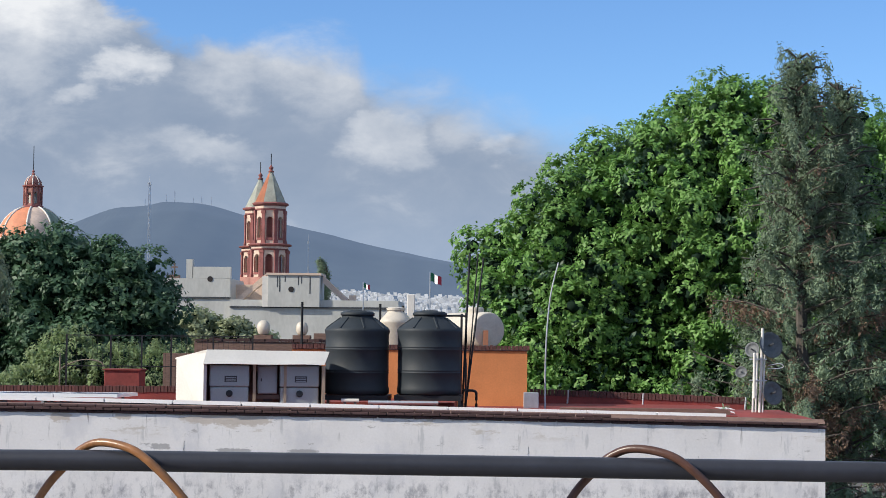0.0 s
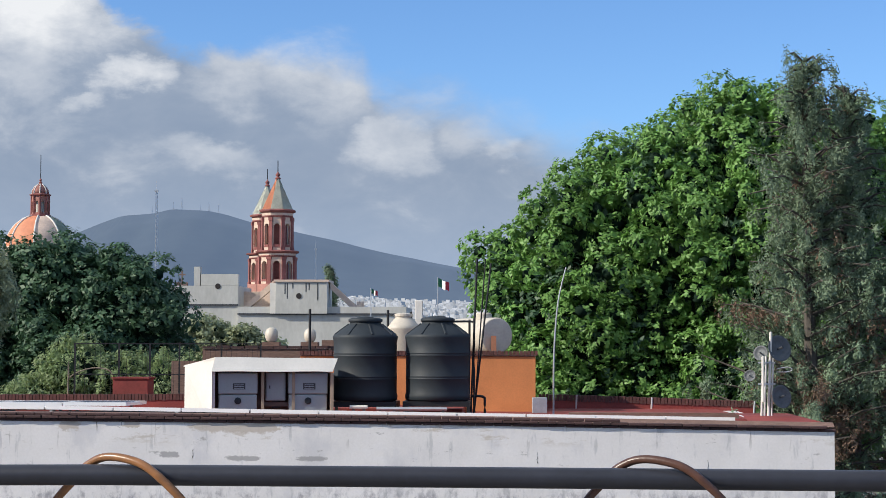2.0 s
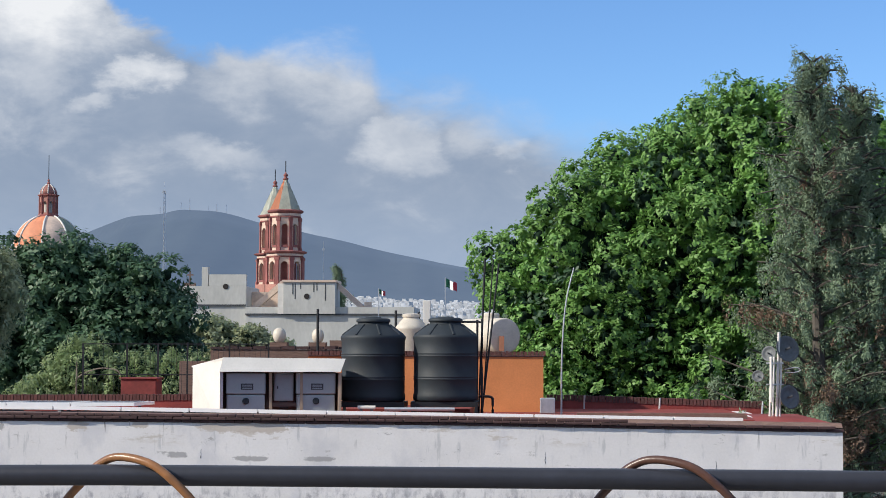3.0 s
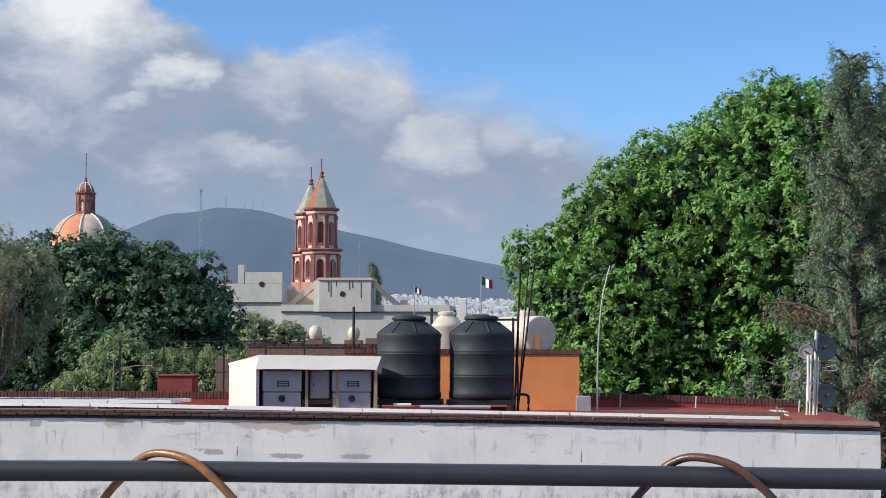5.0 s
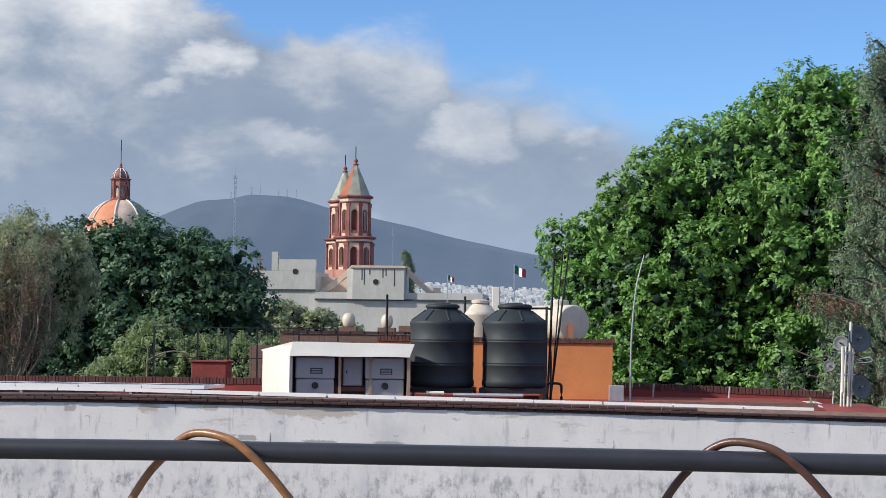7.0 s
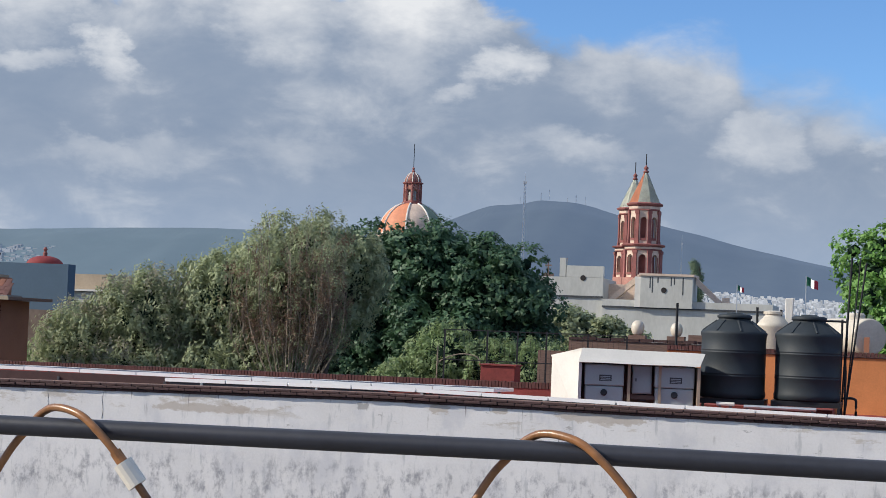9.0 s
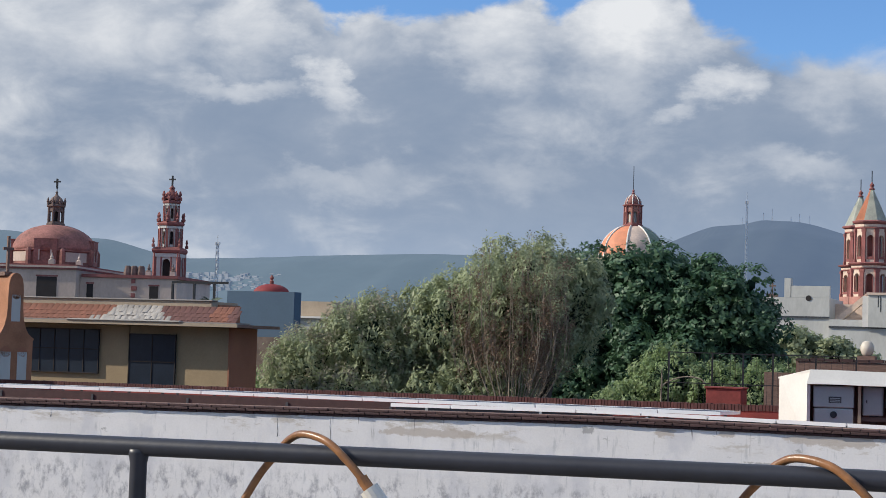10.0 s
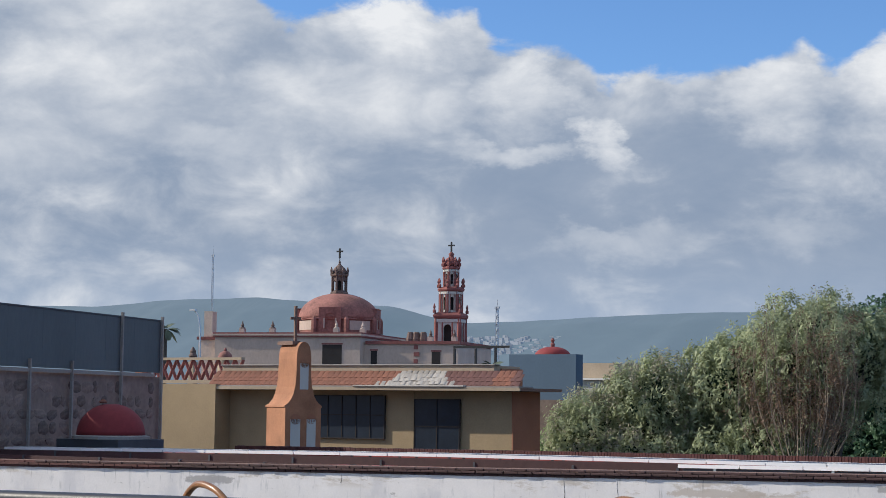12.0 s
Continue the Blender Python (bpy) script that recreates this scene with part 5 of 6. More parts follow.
bell_tower(-32.65, 250, 18.7, 2.68, 27, 4, "orange and cream bell tower with a striped tiled roof")
bell_tower(-36.55, 268, 19.3, 2.68, 22, 7, "twin bell tower standing behind the first")


def white_church():
    c = thing("white_church", (-30, 235, 0), "long white limewashed church building with a dark string course", "church")
    part("west_wing", B(-52, -35.75, 235, 247, 0, 18.0), "churchwhite", c)
    part("west_parapet", B(-40.6, -35.75, 235, 236, 18.02, 19.5), "churchwhite", c)
    part("bell_gable", B(-41.5, -40.7, 235, 236.4, 18.02, 20.46), "churchwhite", c)
    part("nave", B(-35.72, -14, 234.5, 248, 0, 15.3), "churchwhite", c)
    part("string_course", B(-52, -35.7, 234.8, 235, 15.42, 15.62), "darkgrey", c)
    part("string_course", B(-35.7, -14, 234.3, 234.5, 14.25, 14.45), "darkgrey", c)
    f = part("front_block", B(-30.75, -24.1, 233.9, 240, 14.4, 18.45), "churchwhite", c)
    part("block_coping", B(-30.95, -23.9, 233.7, 240.2, 18.46, 18.75), "churchcream", f)
    # lighter paint than the front puts in the block's sunlit side
    part("block_side", B(-31.5, -30.78, 234.1, 240, 14.4, 18.3), "white", c)
    for x, z, r in ((-38.38, 17.93, 0.36), (-27.75, 16.65, 0.36)):
        bm = lathe(bmesh.new(), (0, 0, 0), [(r * 0.8, -0.3), (r, -0.02), (r * 1.0, 0.03)], 20)
        bmesh.ops.transform(bm, matrix=Matrix.Translation((x, 234.97 if x < -36 else 233.87, z)) @ Matrix.Rotation(math.pi / 2, 4, "X"), verts=bm.verts)
        part("round_window", bm, "dark", c, "dark round window")
    for x, h in ((-29.6, 1.4), (-28.6, 0.7), (-26.9, 1.1), (-26.5, 0.9), (-25.4, 2.2), (-29.3, 2.0)):
        part("water_stain", B(x, x + 0.14, 233.88, 233.9, 18.3 - h, 18.3), "darkgrey", c)
    for s, x0, x1, z0, z1 in ((1, -35.6, -31.3, 14.6, 18.2), (-1, -23.9, -20.6, 18.0, 15.0)):
        bm = bmesh.new()
        vs = [bm.verts.new(p) for p in ((x0, 236, z0 - 0.4), (x1, 236, z1 - 0.4), (x1, 236, z1 + 0.5), (x0, 236, z0 + 0.5), (x0, 237.5, z0 - 0.4), (x1, 237.5, z1 - 0.4), (x1, 237.5, z1 + 0.5), (x0, 237.5, z0 + 0.5))]
        for q in ((0, 1, 2, 3), (7, 6, 5, 4), (0, 4, 5, 1), (1, 5, 6, 2), (2, 6, 7, 3), (3, 7, 4, 0)):
            bm.faces.new([vs[k] for k in q])
        bmesh.ops.recalc_face_normals(bm, faces=bm.faces)
        part("sloping_buttress", bm, "churchcream", c)
    part("upper_nave", B(-38.5, -31.6, 240, 258, 15, 17.4), "churchcream", c)
    bm = B(-43.9, -42.5, 235.6, 236.4, 18.0, 18.45)
    cross(bm, -43.2, 236, 18.45, 1.5, 0.42, 0.09)
    part("stone_cross", bm, "greystone", c)
    part("roof_stub", B(-20.5, -19.6, 236, 237, 15.3, 16.0), "churchcream", c)


white_church()


def drum_dome(cx, cy, z, r, name, label):
    """A ribbed dome in coloured segments with an eight-sided lantern."""
    d = thing(name, (cx, cy, 0), label, "dome")
    part("drum", lathe(bmesh.new(), (cx, cy, 0), [(r * 1.02, 0), (r * 1.02, z), (r * 1.06, z + 0.1), (r * 1.0, z + 0.4)], 32), "churchcream", d)
    seg = 8
    for i in range(seg):
        bm = bmesh.new()
        rows = []
        for j in range(9):
            a = radians(88) * j / 8
            rows.append([bm.verts.new((cx + r * math.cos(a) * math.cos(b), cy + r * math.cos(a) * math.sin(b), z + 0.3 + r * 0.98 * math.sin(a))) for b in [2 * math.pi * (i + k / 4) / seg + radians(-85) for k in range(5)]])
        for p, q in zip(rows, rows[1:]):
            for k in range(4):
                bm.faces.new((p[k], p[k + 1], q[k + 1], q[k]))
        part("dome_segment", bm, ("churchcream", "tiledark", "tiledark", "churchcream", "tileorange", "tileorange", "tileorange", "tileorange")[i], d, smooth=True)
        b = 2 * math.pi * i / seg + radians(-85)
        part("rib", tube(bmesh.new(), [(cx + 1.01 * r * math.cos(radians(a)) * math.cos(b), cy + 1.01 * r * math.cos(radians(a)) * math.sin(b), z + 0.3 + r * 0.99 * math.sin(radians(a))) for a in range(0, 81, 10)], r * 0.026, 6), "white", d)
    return d


def lantern(d, cx, cy, z, r, h, wall, cap, tip, seg=8, trim="stone", crossed=True):
    part("lantern_base", lathe(bmesh.new(), (cx, cy, z), [(r * 1.25, -0.3), (r * 1.25, 0.1), (r * 1.05, 0.25)], seg, 0.2), trim, d)
    part("lantern_core", lathe(bmesh.new(), (cx, cy, z), [(r * 0.5, 0.2), (r * 0.5, h)], seg, 0.2), "churchwhite" if trim == "stone" else "dark", d)
    for i in range(seg):
        a0, a1 = 0.2 + 2 * math.pi * i / seg, 0.2 + 2 * math.pi * (i + 1) / seg
        p0, p1 = Vector((math.cos(a0), math.sin(a0), 0)) * r, Vector((math.cos(a1), math.sin(a1), 0)) * r
        mid, w = (p0 + p1) / 2, (p1 - p0).length
        m = Matrix.Translation(Vector((cx, cy, z + 0.2)) + mid) @ Matrix.Rotation(math.atan2(mid.y, mid.x) + math.pi / 2, 4, "Z")
        part("lantern_wall", arch_panel(bmesh.new(), m, w, h - 0.2, w * 0.55, h * 0.08, h * 0.55, r * 0.2), wall, d)
        part("lantern_pilaster", tube(bmesh.new(), [(cx + p0.x * 1.03, cy + p0.y * 1.03, z + 0.2), (cx + p0.x * 1.03, cy + p0.y * 1.03, z + h)], r * 0.11, 6), trim, d)
    part("lantern_cornice", lathe(bmesh.new(), (cx, cy, z + h), [(r * 1.05, -0.1), (r * 1.25, 0.0), (r * 1.28, 0.15), (r * 1.05, 0.25)], seg, 0.2), trim, d)
    part("lantern_cap", lathe(bmesh.new(), (cx, cy, z + h + 0.2), [(r * 1.0, 0), (r * 0.95, r * 0.4), (r * 0.7, r * 0.85), (r * 0.3, r * 1.2), (r * 0.12, r * 1.35)], seg * 2, 0.2), cap, d, smooth=True)
    part("finial", lathe(bmesh.new(), (cx, cy, z + h + r * 1.4), [(r * 0.16, 0), (r * 0.22, r * 0.15), (r * 0.1, r * 0.3), (r * 0.18, r * 0.45), (r * 0.05, r * 0.62)], 10), trim, d)
    bm = tube(bmesh.new(), [(cx, cy, z + h + r * 1.9), (cx, cy, z + h + r * 1.9 + tip)], 0.06, 5)
    if crossed:
        cross(bm, cx, cy, z + h + r * 1.9 + tip * 0.3, tip * 0.85, tip * 0.32, 0.10)
    part("cross" if crossed else "spike", bm, "blacksteel", d)
    if not crossed:
        for i in range(seg):
            b = 0.2 + 2 * math.pi * i / seg
            part("cap_rib", tube(bmesh.new(), [(cx + k * r * math.cos(b), cy + k * r * math.sin(b), z + h + 0.2 + u * r) for k, u in ((1.0, 0.02), (0.96, 0.4), (0.71, 0.86), (0.3, 1.2))], r * 0.06, 5), "white", d)


DOME = drum_dome(-76.1, 290, 25.6, 5.4, "tiled_dome", "orange and green tiled church dome with white ribs and a lantern")
lantern(DOME, -76.1, 290, 31.1, 1.35, 3.2, "pinkstone", "domered", 4.0, crossed=False)

# ---- the church with the plain red dome and the slim tower ----
def red_church():
    c = thing("red_domed_church", (-122, 195, 0), "pale limewashed church with a plain red dome", "church")
    ang = radians(14)
    m = Matrix.Translation((-118.3, 190, 0)) @ Matrix.Rotation(ang, 4, "Z")
    part("nave", B(-19.0, 0, 0, 22, 0, 18.2, m=m), "pinkwall", c)
    part("nave_cornice", B(-19.2, 0.2, -0.25, 22, 18.22, 18.8, m=m), "stone", c)
    part("cornice_band", B(-19.25, 0.25, -0.32, 22, 18.40, 18.62, m=m), "pinkwall", c)
    part("side_wing", B(0.02, 12.0, 1.5, 18, 0, 17.4, m=m), "pinkwall", c)
    part("wing_cornice", B(0.25, 12.2, 1.3, 18, 17.42, 17.8, m=m), "stone", c)
    part("west_block", B(-21.6, -19.22, 1, 14, 0, 17.9, m=m), "churchcream", c)
    part("west_cornice", B(-21.8, -19.2, 0.8, 14, 17.92, 18.3, m=m), "stone", c)
    part("chimney_pier", B(-21.0, -19.9, 1.2, 2.6, 18.3, 21.5, m=m), "churchcream", c)
    for x, y, z, skin in ((-15.6, 0.6, 18.8, "greystone"), (-11.6, 0.6, 18.8, "greystone"), (-3.2, 0.4, 18.8, "pinkwall"), (-0.5, 2.6, 18.8, "pinkwall"), (8.2, 2.6, 17.8, "greystone"), (11.2, 2.6, 17.8, "greystone")):
        part("pinnacle_foot", B(x - 0.34, x + 0.34, y - 0.34, y + 0.34, z, z + 0.5, m=m), "pinkwall", c)
        part("pinnacle", lathe(bmesh.new(), m @ Vector((x, y, z + 0.5)), [(0.36, 0), (0.36, 0.1), (0.16, 0.2), (0.22, 0.4), (0.12, 0.6), (0.03, 0.95)], 8), skin, c)
    for x in (4.6, 5.4, 6.3):
        part("roof_clutter", lathe(bmesh.new(), m @ Vector((x, 6, 17.8)), [(0.5, 0), (0.55, 0.4), (0.4, 1.0 + 0.2 * (x > 5)), (0.3, 1.3)], 8), "greystone", c)
    for x, z, w, h in ((-3.6, 14.4, 2.5, 2.9), (1.3, 14.0, 0.8, 2.6), (9.2, 13.6, 1.1, 2.9)):
        y0 = 0 if x < 0 else 1.5
        part("window", B(x - w / 2, x + w / 2, y0 - 0.03, y0 + 0.3, z, z + h, m=m), "dark", c)
        part("window_frame", B(x - w / 2 - 0.12, x + w / 2 + 0.12, y0 - 0.02, y0 - 0.004, z + h + 0.02, z + h + 0.2, m=m), "stone", c)
    for k in range(5):
        part("quoin", B(6.4, 6.9 + 0.2 * (k % 2), 1.4, 1.5, 13.4 + k * 0.85, 13.9 + k * 0.85, m=m), "stone", c)
    dx, dy, dz, r = -129.1, 202, 19.2, 5.4
    st = radians(-70 - 22.5)
    part("drum", lathe(bmesh.new(), (dx, dy, dz), [(r * 1.0, 0), (r * 1.0, 1.6), (r * 1.05, 1.7), (r * 1.05, 1.85), (r * 0.97, 1.95)], 8, st), "domered", c)
    bm = lathe(bmesh.new(), (dx, dy, dz + 1.8), [(r * 0.97 * math.cos(radians(a)) + 0.05, r * 0.64 * math.sin(radians(a)) ** 0.94) for a in range(0, 87, 6)], 48)
    part("dome", bm, "domered", c, "dusty red dome", smooth=True)
    face_r = r * math.cos(math.pi / 8)
    for i in range(8):
        a = radians(-70) + i * math.pi / 4
        q = Matrix.Translation((dx + face_r * math.cos(a), dy + face_r * math.sin(a), dz)) @ Matrix.Rotation(a + math.pi / 2, 4, "Z")
        if i % 2 == 0:
            part("dormer", arch_panel(bmesh.new(), q @ Matrix.Translation((0, -0.3, 0)), 2.9, 3.1, 1.3, 0.6, 1.8, 0.3), "domered", c)
            bm = B(-1.45, -1.32, -0.28, 2.0, 0, 3.08, m=q)
            box(bm, 1.32, 1.45, -0.28, 2.0, 0, 3.08, m=q)
            box(bm, -1.5, 1.5, -0.34, 2.2, 3.10, 3.22, m=q)
            part("dormer_side", bm, "domered", c)
            bm = B(-0.86, -0.67, -0.35, -0.302, 0.5, 1.8, m=q)
            box(bm, 0.67, 0.86, -0.35, -0.302, 0.5, 1.8, m=q)
            part("window_jambs", bm, "pinkwall", c, "pale window surround")
            part("dormer_core", B(-1.3, 1.3, 0.02, 1.8, 0, 3.0, m=q), "glassdark", c)
        else:
            part("drum_panel", B(-1.55, 1.55, -0.06, 0.1, 0.35, 1.55, m=q), "pinkwall", c, "pale plaster panel")
        a += math.pi / 8
        part("buttress", lathe(bmesh.new(), (dx + r * 1.03 * math.cos(a), dy + r * 1.03 * math.sin(a), dz), [(0.36, 0), (0.36, 1.7), (0.22, 1.95), (0.1, 2.1)], 6), "domered", c)
    lantern(c, dx, dy, dz + 1.8 + r * 0.64, 1.0, 2.3, "greystone", "greystone", 1.5, trim="greystone")
    for i in range(8):
        a = 0.2 + i * math.pi / 4
        part("lantern_pinnacle", lathe(bmesh.new(), (dx + 1.15 * math.cos(a), dy + 1.15 * math.sin(a), dz + 4.25 + r * 0.64), [(0.14, 0), (0.14, 0.4), (0.2, 0.5), (0.05, 1.0)], 6), "greystone", c)


red_church()


def slim_tower():
    t = thing("slim_bell_tower", (-114.6, 205, 0), "slim dark red and white three-stage bell tower", "bell tower")
    cx, cy = -114.6, 206
    z = 12.0
    part("shaft", lathe(bmesh.new(), (cx, cy, 0), [(2.3, 0), (2.3, z + 5.2)], 4, radians(58)), "stone", t)
    for z0, h, r, seg in ((17.2, 4.3, 2.15, 4), (21.8, 3.1, 1.5, 8), (25.2, 2.5, 1.0, 8)):
        st = radians(58 if seg == 4 else 13)
        part("core", lathe(bmesh.new(), (cx, cy, z0), [(r * 0.62, 0), (r * 0.62, h)], seg, st), "dark", t)
        for i in range(seg):
            a0, a1 = st + 2 * math.pi * i / seg, st + 2 * math.pi * (i + 1) / seg
            p0, p1 = Vector((math.cos(a0), math.sin(a0), 0)) * r, Vector((math.cos(a1), math.sin(a1), 0)) * r
            mid, w = (p0 + p1) / 2, (p1 - p0).length
            m = Matrix.Translation(Vector((cx, cy, z0)) + mid) @ Matrix.Rotation(math.atan2(mid.y, mid.x) + math.pi / 2, 4, "Z")
            part("arcade_wall", arch_panel(bmesh.new(), m, w, h, w * 0.34, h * 0.14, h * 0.62, r * 0.15), "churchwhite", t)
            q = Matrix.Translation(Vector((cx, cy, z0)) + p0) @ Matrix.Rotation(a0 + math.pi / 2, 4, "Z")
            bm = B(-r * 0.085, r * 0.085, -r * 0.08, r * 0.1, 0, h * 0.92, m=q)
            part("pilaster", bm, "stone", t)
            bm = B(-w * 0.24, -w * 0.19, -r * 0.05, 0.002, 0, h * 0.85, m=m)
            box(bm, w * 0.19, w * 0.24, -r * 0.05, 0.002, 0, h * 0.85, m=m)
            part("half_column", bm, "stone", t)
            part("urn", lathe(bmesh.new(), (cx + p0.x * 1.12, cy + p0.y * 1.12, z0 + h * 1.08), [(0.22, 0), (0.26, 0.3), (0.1, 0.5), (0.2, 0.75), (0.05, 1.2)], 6), "stone", t)
        part("cornice", lathe(bmesh.new(), (cx, cy, z0), [(r * 1.02, h * 0.9), (r * 1.18, h * 0.94), (r * 1.22, h * 1.0), (r * 1.15, h * 1.06), (r * 0.9, h * 1.1)], seg, st), "stone", t)
        part("cornice_band", lathe(bmesh.new(), (cx, cy, z0), [(r * 1.1, h * 0.80), (r * 1.1, h * 0.9)], seg, st), "churchwhite", t)
    part("cupola", lathe(bmesh.new(), (cx, cy, 28.0), [(1.0, 0), (0.98, 0.35), (0.75, 0.85), (0.35, 1.1), (0.3, 1.3), (0.4, 1.5), (0.1, 1.8)], 16), "stone", t, smooth=True)
    bm = bmesh.new()
    cross(bm, cx, cy, 29.6, 1.5, 0.45, 0.09)
    part("cross", bm, "blacksteel", t)


slim_tower()

# ---- houses to the left ----
def ochre_house():
    h = thing("ochre_house", (-31, 50, 0), "ochre house with a clay-tiled eave and dark windows", "house")
    part("wall", B(-36.3, -29.2, 50, 51.8, 0, 10.45), "yellow", h)
    part("wall", B(-29.18, -25.75, 50.02, 51.8, 0, 10.45), "yellow", h)
    part("corner_wall", B(-25.748, -25.70, 50.0, 51.85, 0, 10.45), "rust", h, "rust-red side wall")
    part("side_wall", B(-39.0, -36.32, 49.2, 51.8, 0, 10.62), "yellow", h)
    part("soffit", B(-37.6, -25.15, 49.3, 52.3, 10.46, 10.55), "brickwall", h)
    part("parapet", B(-36.6, -26.35, 49.95, 51.7, 10.57, 11.24), "tan", h)
    part("parapet_return", B(-26.34, -26.3, 50.37, 51.8, 10.57, 11.16), "rust", h)
    part("parapet_cap", B(-36.65, -26.3, 49.90, 50.3, 11.243, 11.285, 0.01), "concrete", h)
    for x0, x1, z0, z1, nb in ((-32.9, -30.24, 8.91, 10.3, 5), (-29.14, -27.53, 8.3, 10.2, 2)):
        w = part("window", B(x0, x1, 49.93, 50.0, z0, z1), "glassdark", h, "dark glazed window")
        for k in range(nb + 1):
            x = x0 + (x1 - x0) * k / nb
            part("window_bar", B(x - 0.015, x + 0.015, 49.91, 49.928, z0, z1), "dark", w)
        for zz in (z0 + 0.02, z0 + (z1 - z0) * 0.55, z1 - 0.02):
            part("window_bar", B(x0, x1, 49.9, 49.927, zz - 0.015, zz + 0.015), "dark", w)
    return h


OCHRE = ochre_house()


def bell_gable():
    """A bell gable with a broad foot; its shoulders sweep up in a curve to a narrow arched head."""
    g = thing("bell_gable", (-29.7, 44.4, 0), "weathered orange plaster bell gable with curved shoulders", "gable")
    m = Matrix.Translation((-30.0, 44, 0)) @ Matrix.Rotation(radians(60), 4, "Z")
    c = 0.575
    bm = bmesh.new()
    rings = []
    for h, z, d in ((0.575, 0, 1.25), (0.575, 9.88, 1.25), (0.61, 9.91, 1.29), (0.60, 9.95, 1.29), (0.52, 10.0, 1.25), (0.42, 10.1, 1.25), (0.33, 10.27, 1.25), (0.27, 10.5, 1.24), (0.24, 10.8, 1.22), (0.235, 11.3, 1.2), (0.22, 11.5, 1.2), (0.18, 11.66, 1.2), (0.11, 11.76, 1.2), (0.03, 11.80, 1.2)):
        rings.append([bm.verts.new(m @ Vector(p)) for p in ((c - h, 0, z), (c + h, 0, z), (c + h, d, z), (c - h, d, z))])
    for a, b in zip(rings, rings[1:]):
        for k in range(4):
            bm.faces.new((a[k], a[(k + 1) % 4], b[(k + 1) % 4], b[k]))
    bm.faces.new(rings[-1])
    bmesh.ops.recalc_face_normals(bm, faces=bm.faces)
    part("gable_body", bm, "gableorange", g)
    for x, z0, z1, w in ((c + 0.01, 10.42, 11.18, 0.27), (c - 0.25, 8.0, 9.56, 0.31), (c + 0.26, 8.0, 9.56, 0.29)):
        part("niche", B(x - w / 2, x + w / 2, -0.012, 0.02, z0, z1, m=m), "churchwhite", g, "pale filled opening")
        bm = lathe(bmesh.new(), (0, 0, 0), [(w / 2, -0.02), (w / 2, 0.012)], 16)
        bmesh.ops.transform(bm, matrix=m @ Matrix.Translation((x, 0, z1)) @ Matrix.Rotation(math.pi / 2, 4, "X"), verts=bm.verts)
        part("niche_arch", bm, "rust" if z0 < 10 else "gableorange", g)
    part("cap", B(c - 0.26, c - 0.02, 0.25, 1.26, 11.72, 11.83, m=m), "brickwall", g)
    bm = bmesh.new()
    box(bm, c - 0.165, c - 0.095, 0.3, 0.38, 11.83, 12.85, m=m)
    box(bm, c - 0.29, c + 0.03, 0.31, 0.37, 12.45, 12.53, m=m)
    part("cross", bm, "brickwall", g)


bell_gable()


def grey_building():
    g = thing("grey_clad_building", (-31, 36, 0), "old rubble wall topped by a dark blue-grey sheet screen", "building")
    m = Matrix.Translation((-28.36, 36, 0)) @ Matrix.Rotation(radians(102.6), 4, "Z")
    part("rubble_wall", B(-10.3, 0.25, 0, 0.6, 0, 10.62, m=m), "oldstone", g)
    n = 7
    for i in range(n):
        x0, x1 = -10.3 + 10.3 * i / n, -10.3 + 10.3 * (i + 1) / n - 0.004
        part("sheet_panel", B(x0, x1, -0.06, -0.02, 10.72, 11.98, m=m), "greysheet", g)
    part("screen_cap", B(-10.3, 0, -0.075, 0.0, 11.985, 12.02, m=m), "darkgrey", g)
    for x in (-9.0, -6.46, -4.59, -2.19, -0.03):
        part("post", B(x - 0.03, x + 0.03, -0.13, -0.07, 8.6, 12.1 if x > -3 else 10.9, m=m), "concrete", g)
    part("ledge", B(-10.3, -0.4, -0.1, -0.02, 10.62, 10.7, m=m), "concrete", g)


grey_building()


def little_dome():
    d = thing("little_red_dome", (-25.2, 30.4, 8.72), "small bright red roof dome on a dark base", "dome")
    part("base", B(-26.05, -24.4, 29.7, 31.2, 8.72, 9.22), "darkgrey", d)
    part("ring", lathe(bmesh.new(), (-25.22, 30.45, 9.222), [(0.85, 0), (0.85, 0.06), (0.78, 0.08)], 8, 0.39), "concrete", d)
    part("shell", lathe(bmesh.new(), (-25.22, 30.45, 9.3), [(0.70 * math.cos(radians(a)) + 0.02, 0.66 * math.sin(radians(a))) for a in range(0, 88, 8)], 40), "domebright", d, smooth=True)
    part("knob", lathe(bmesh.new(), (-25.32, 30.3, 9.97), [(0.07, 0), (0.09, 0.03), (0.03, 0.08)], 10), "rooftile", d)


little_dome()


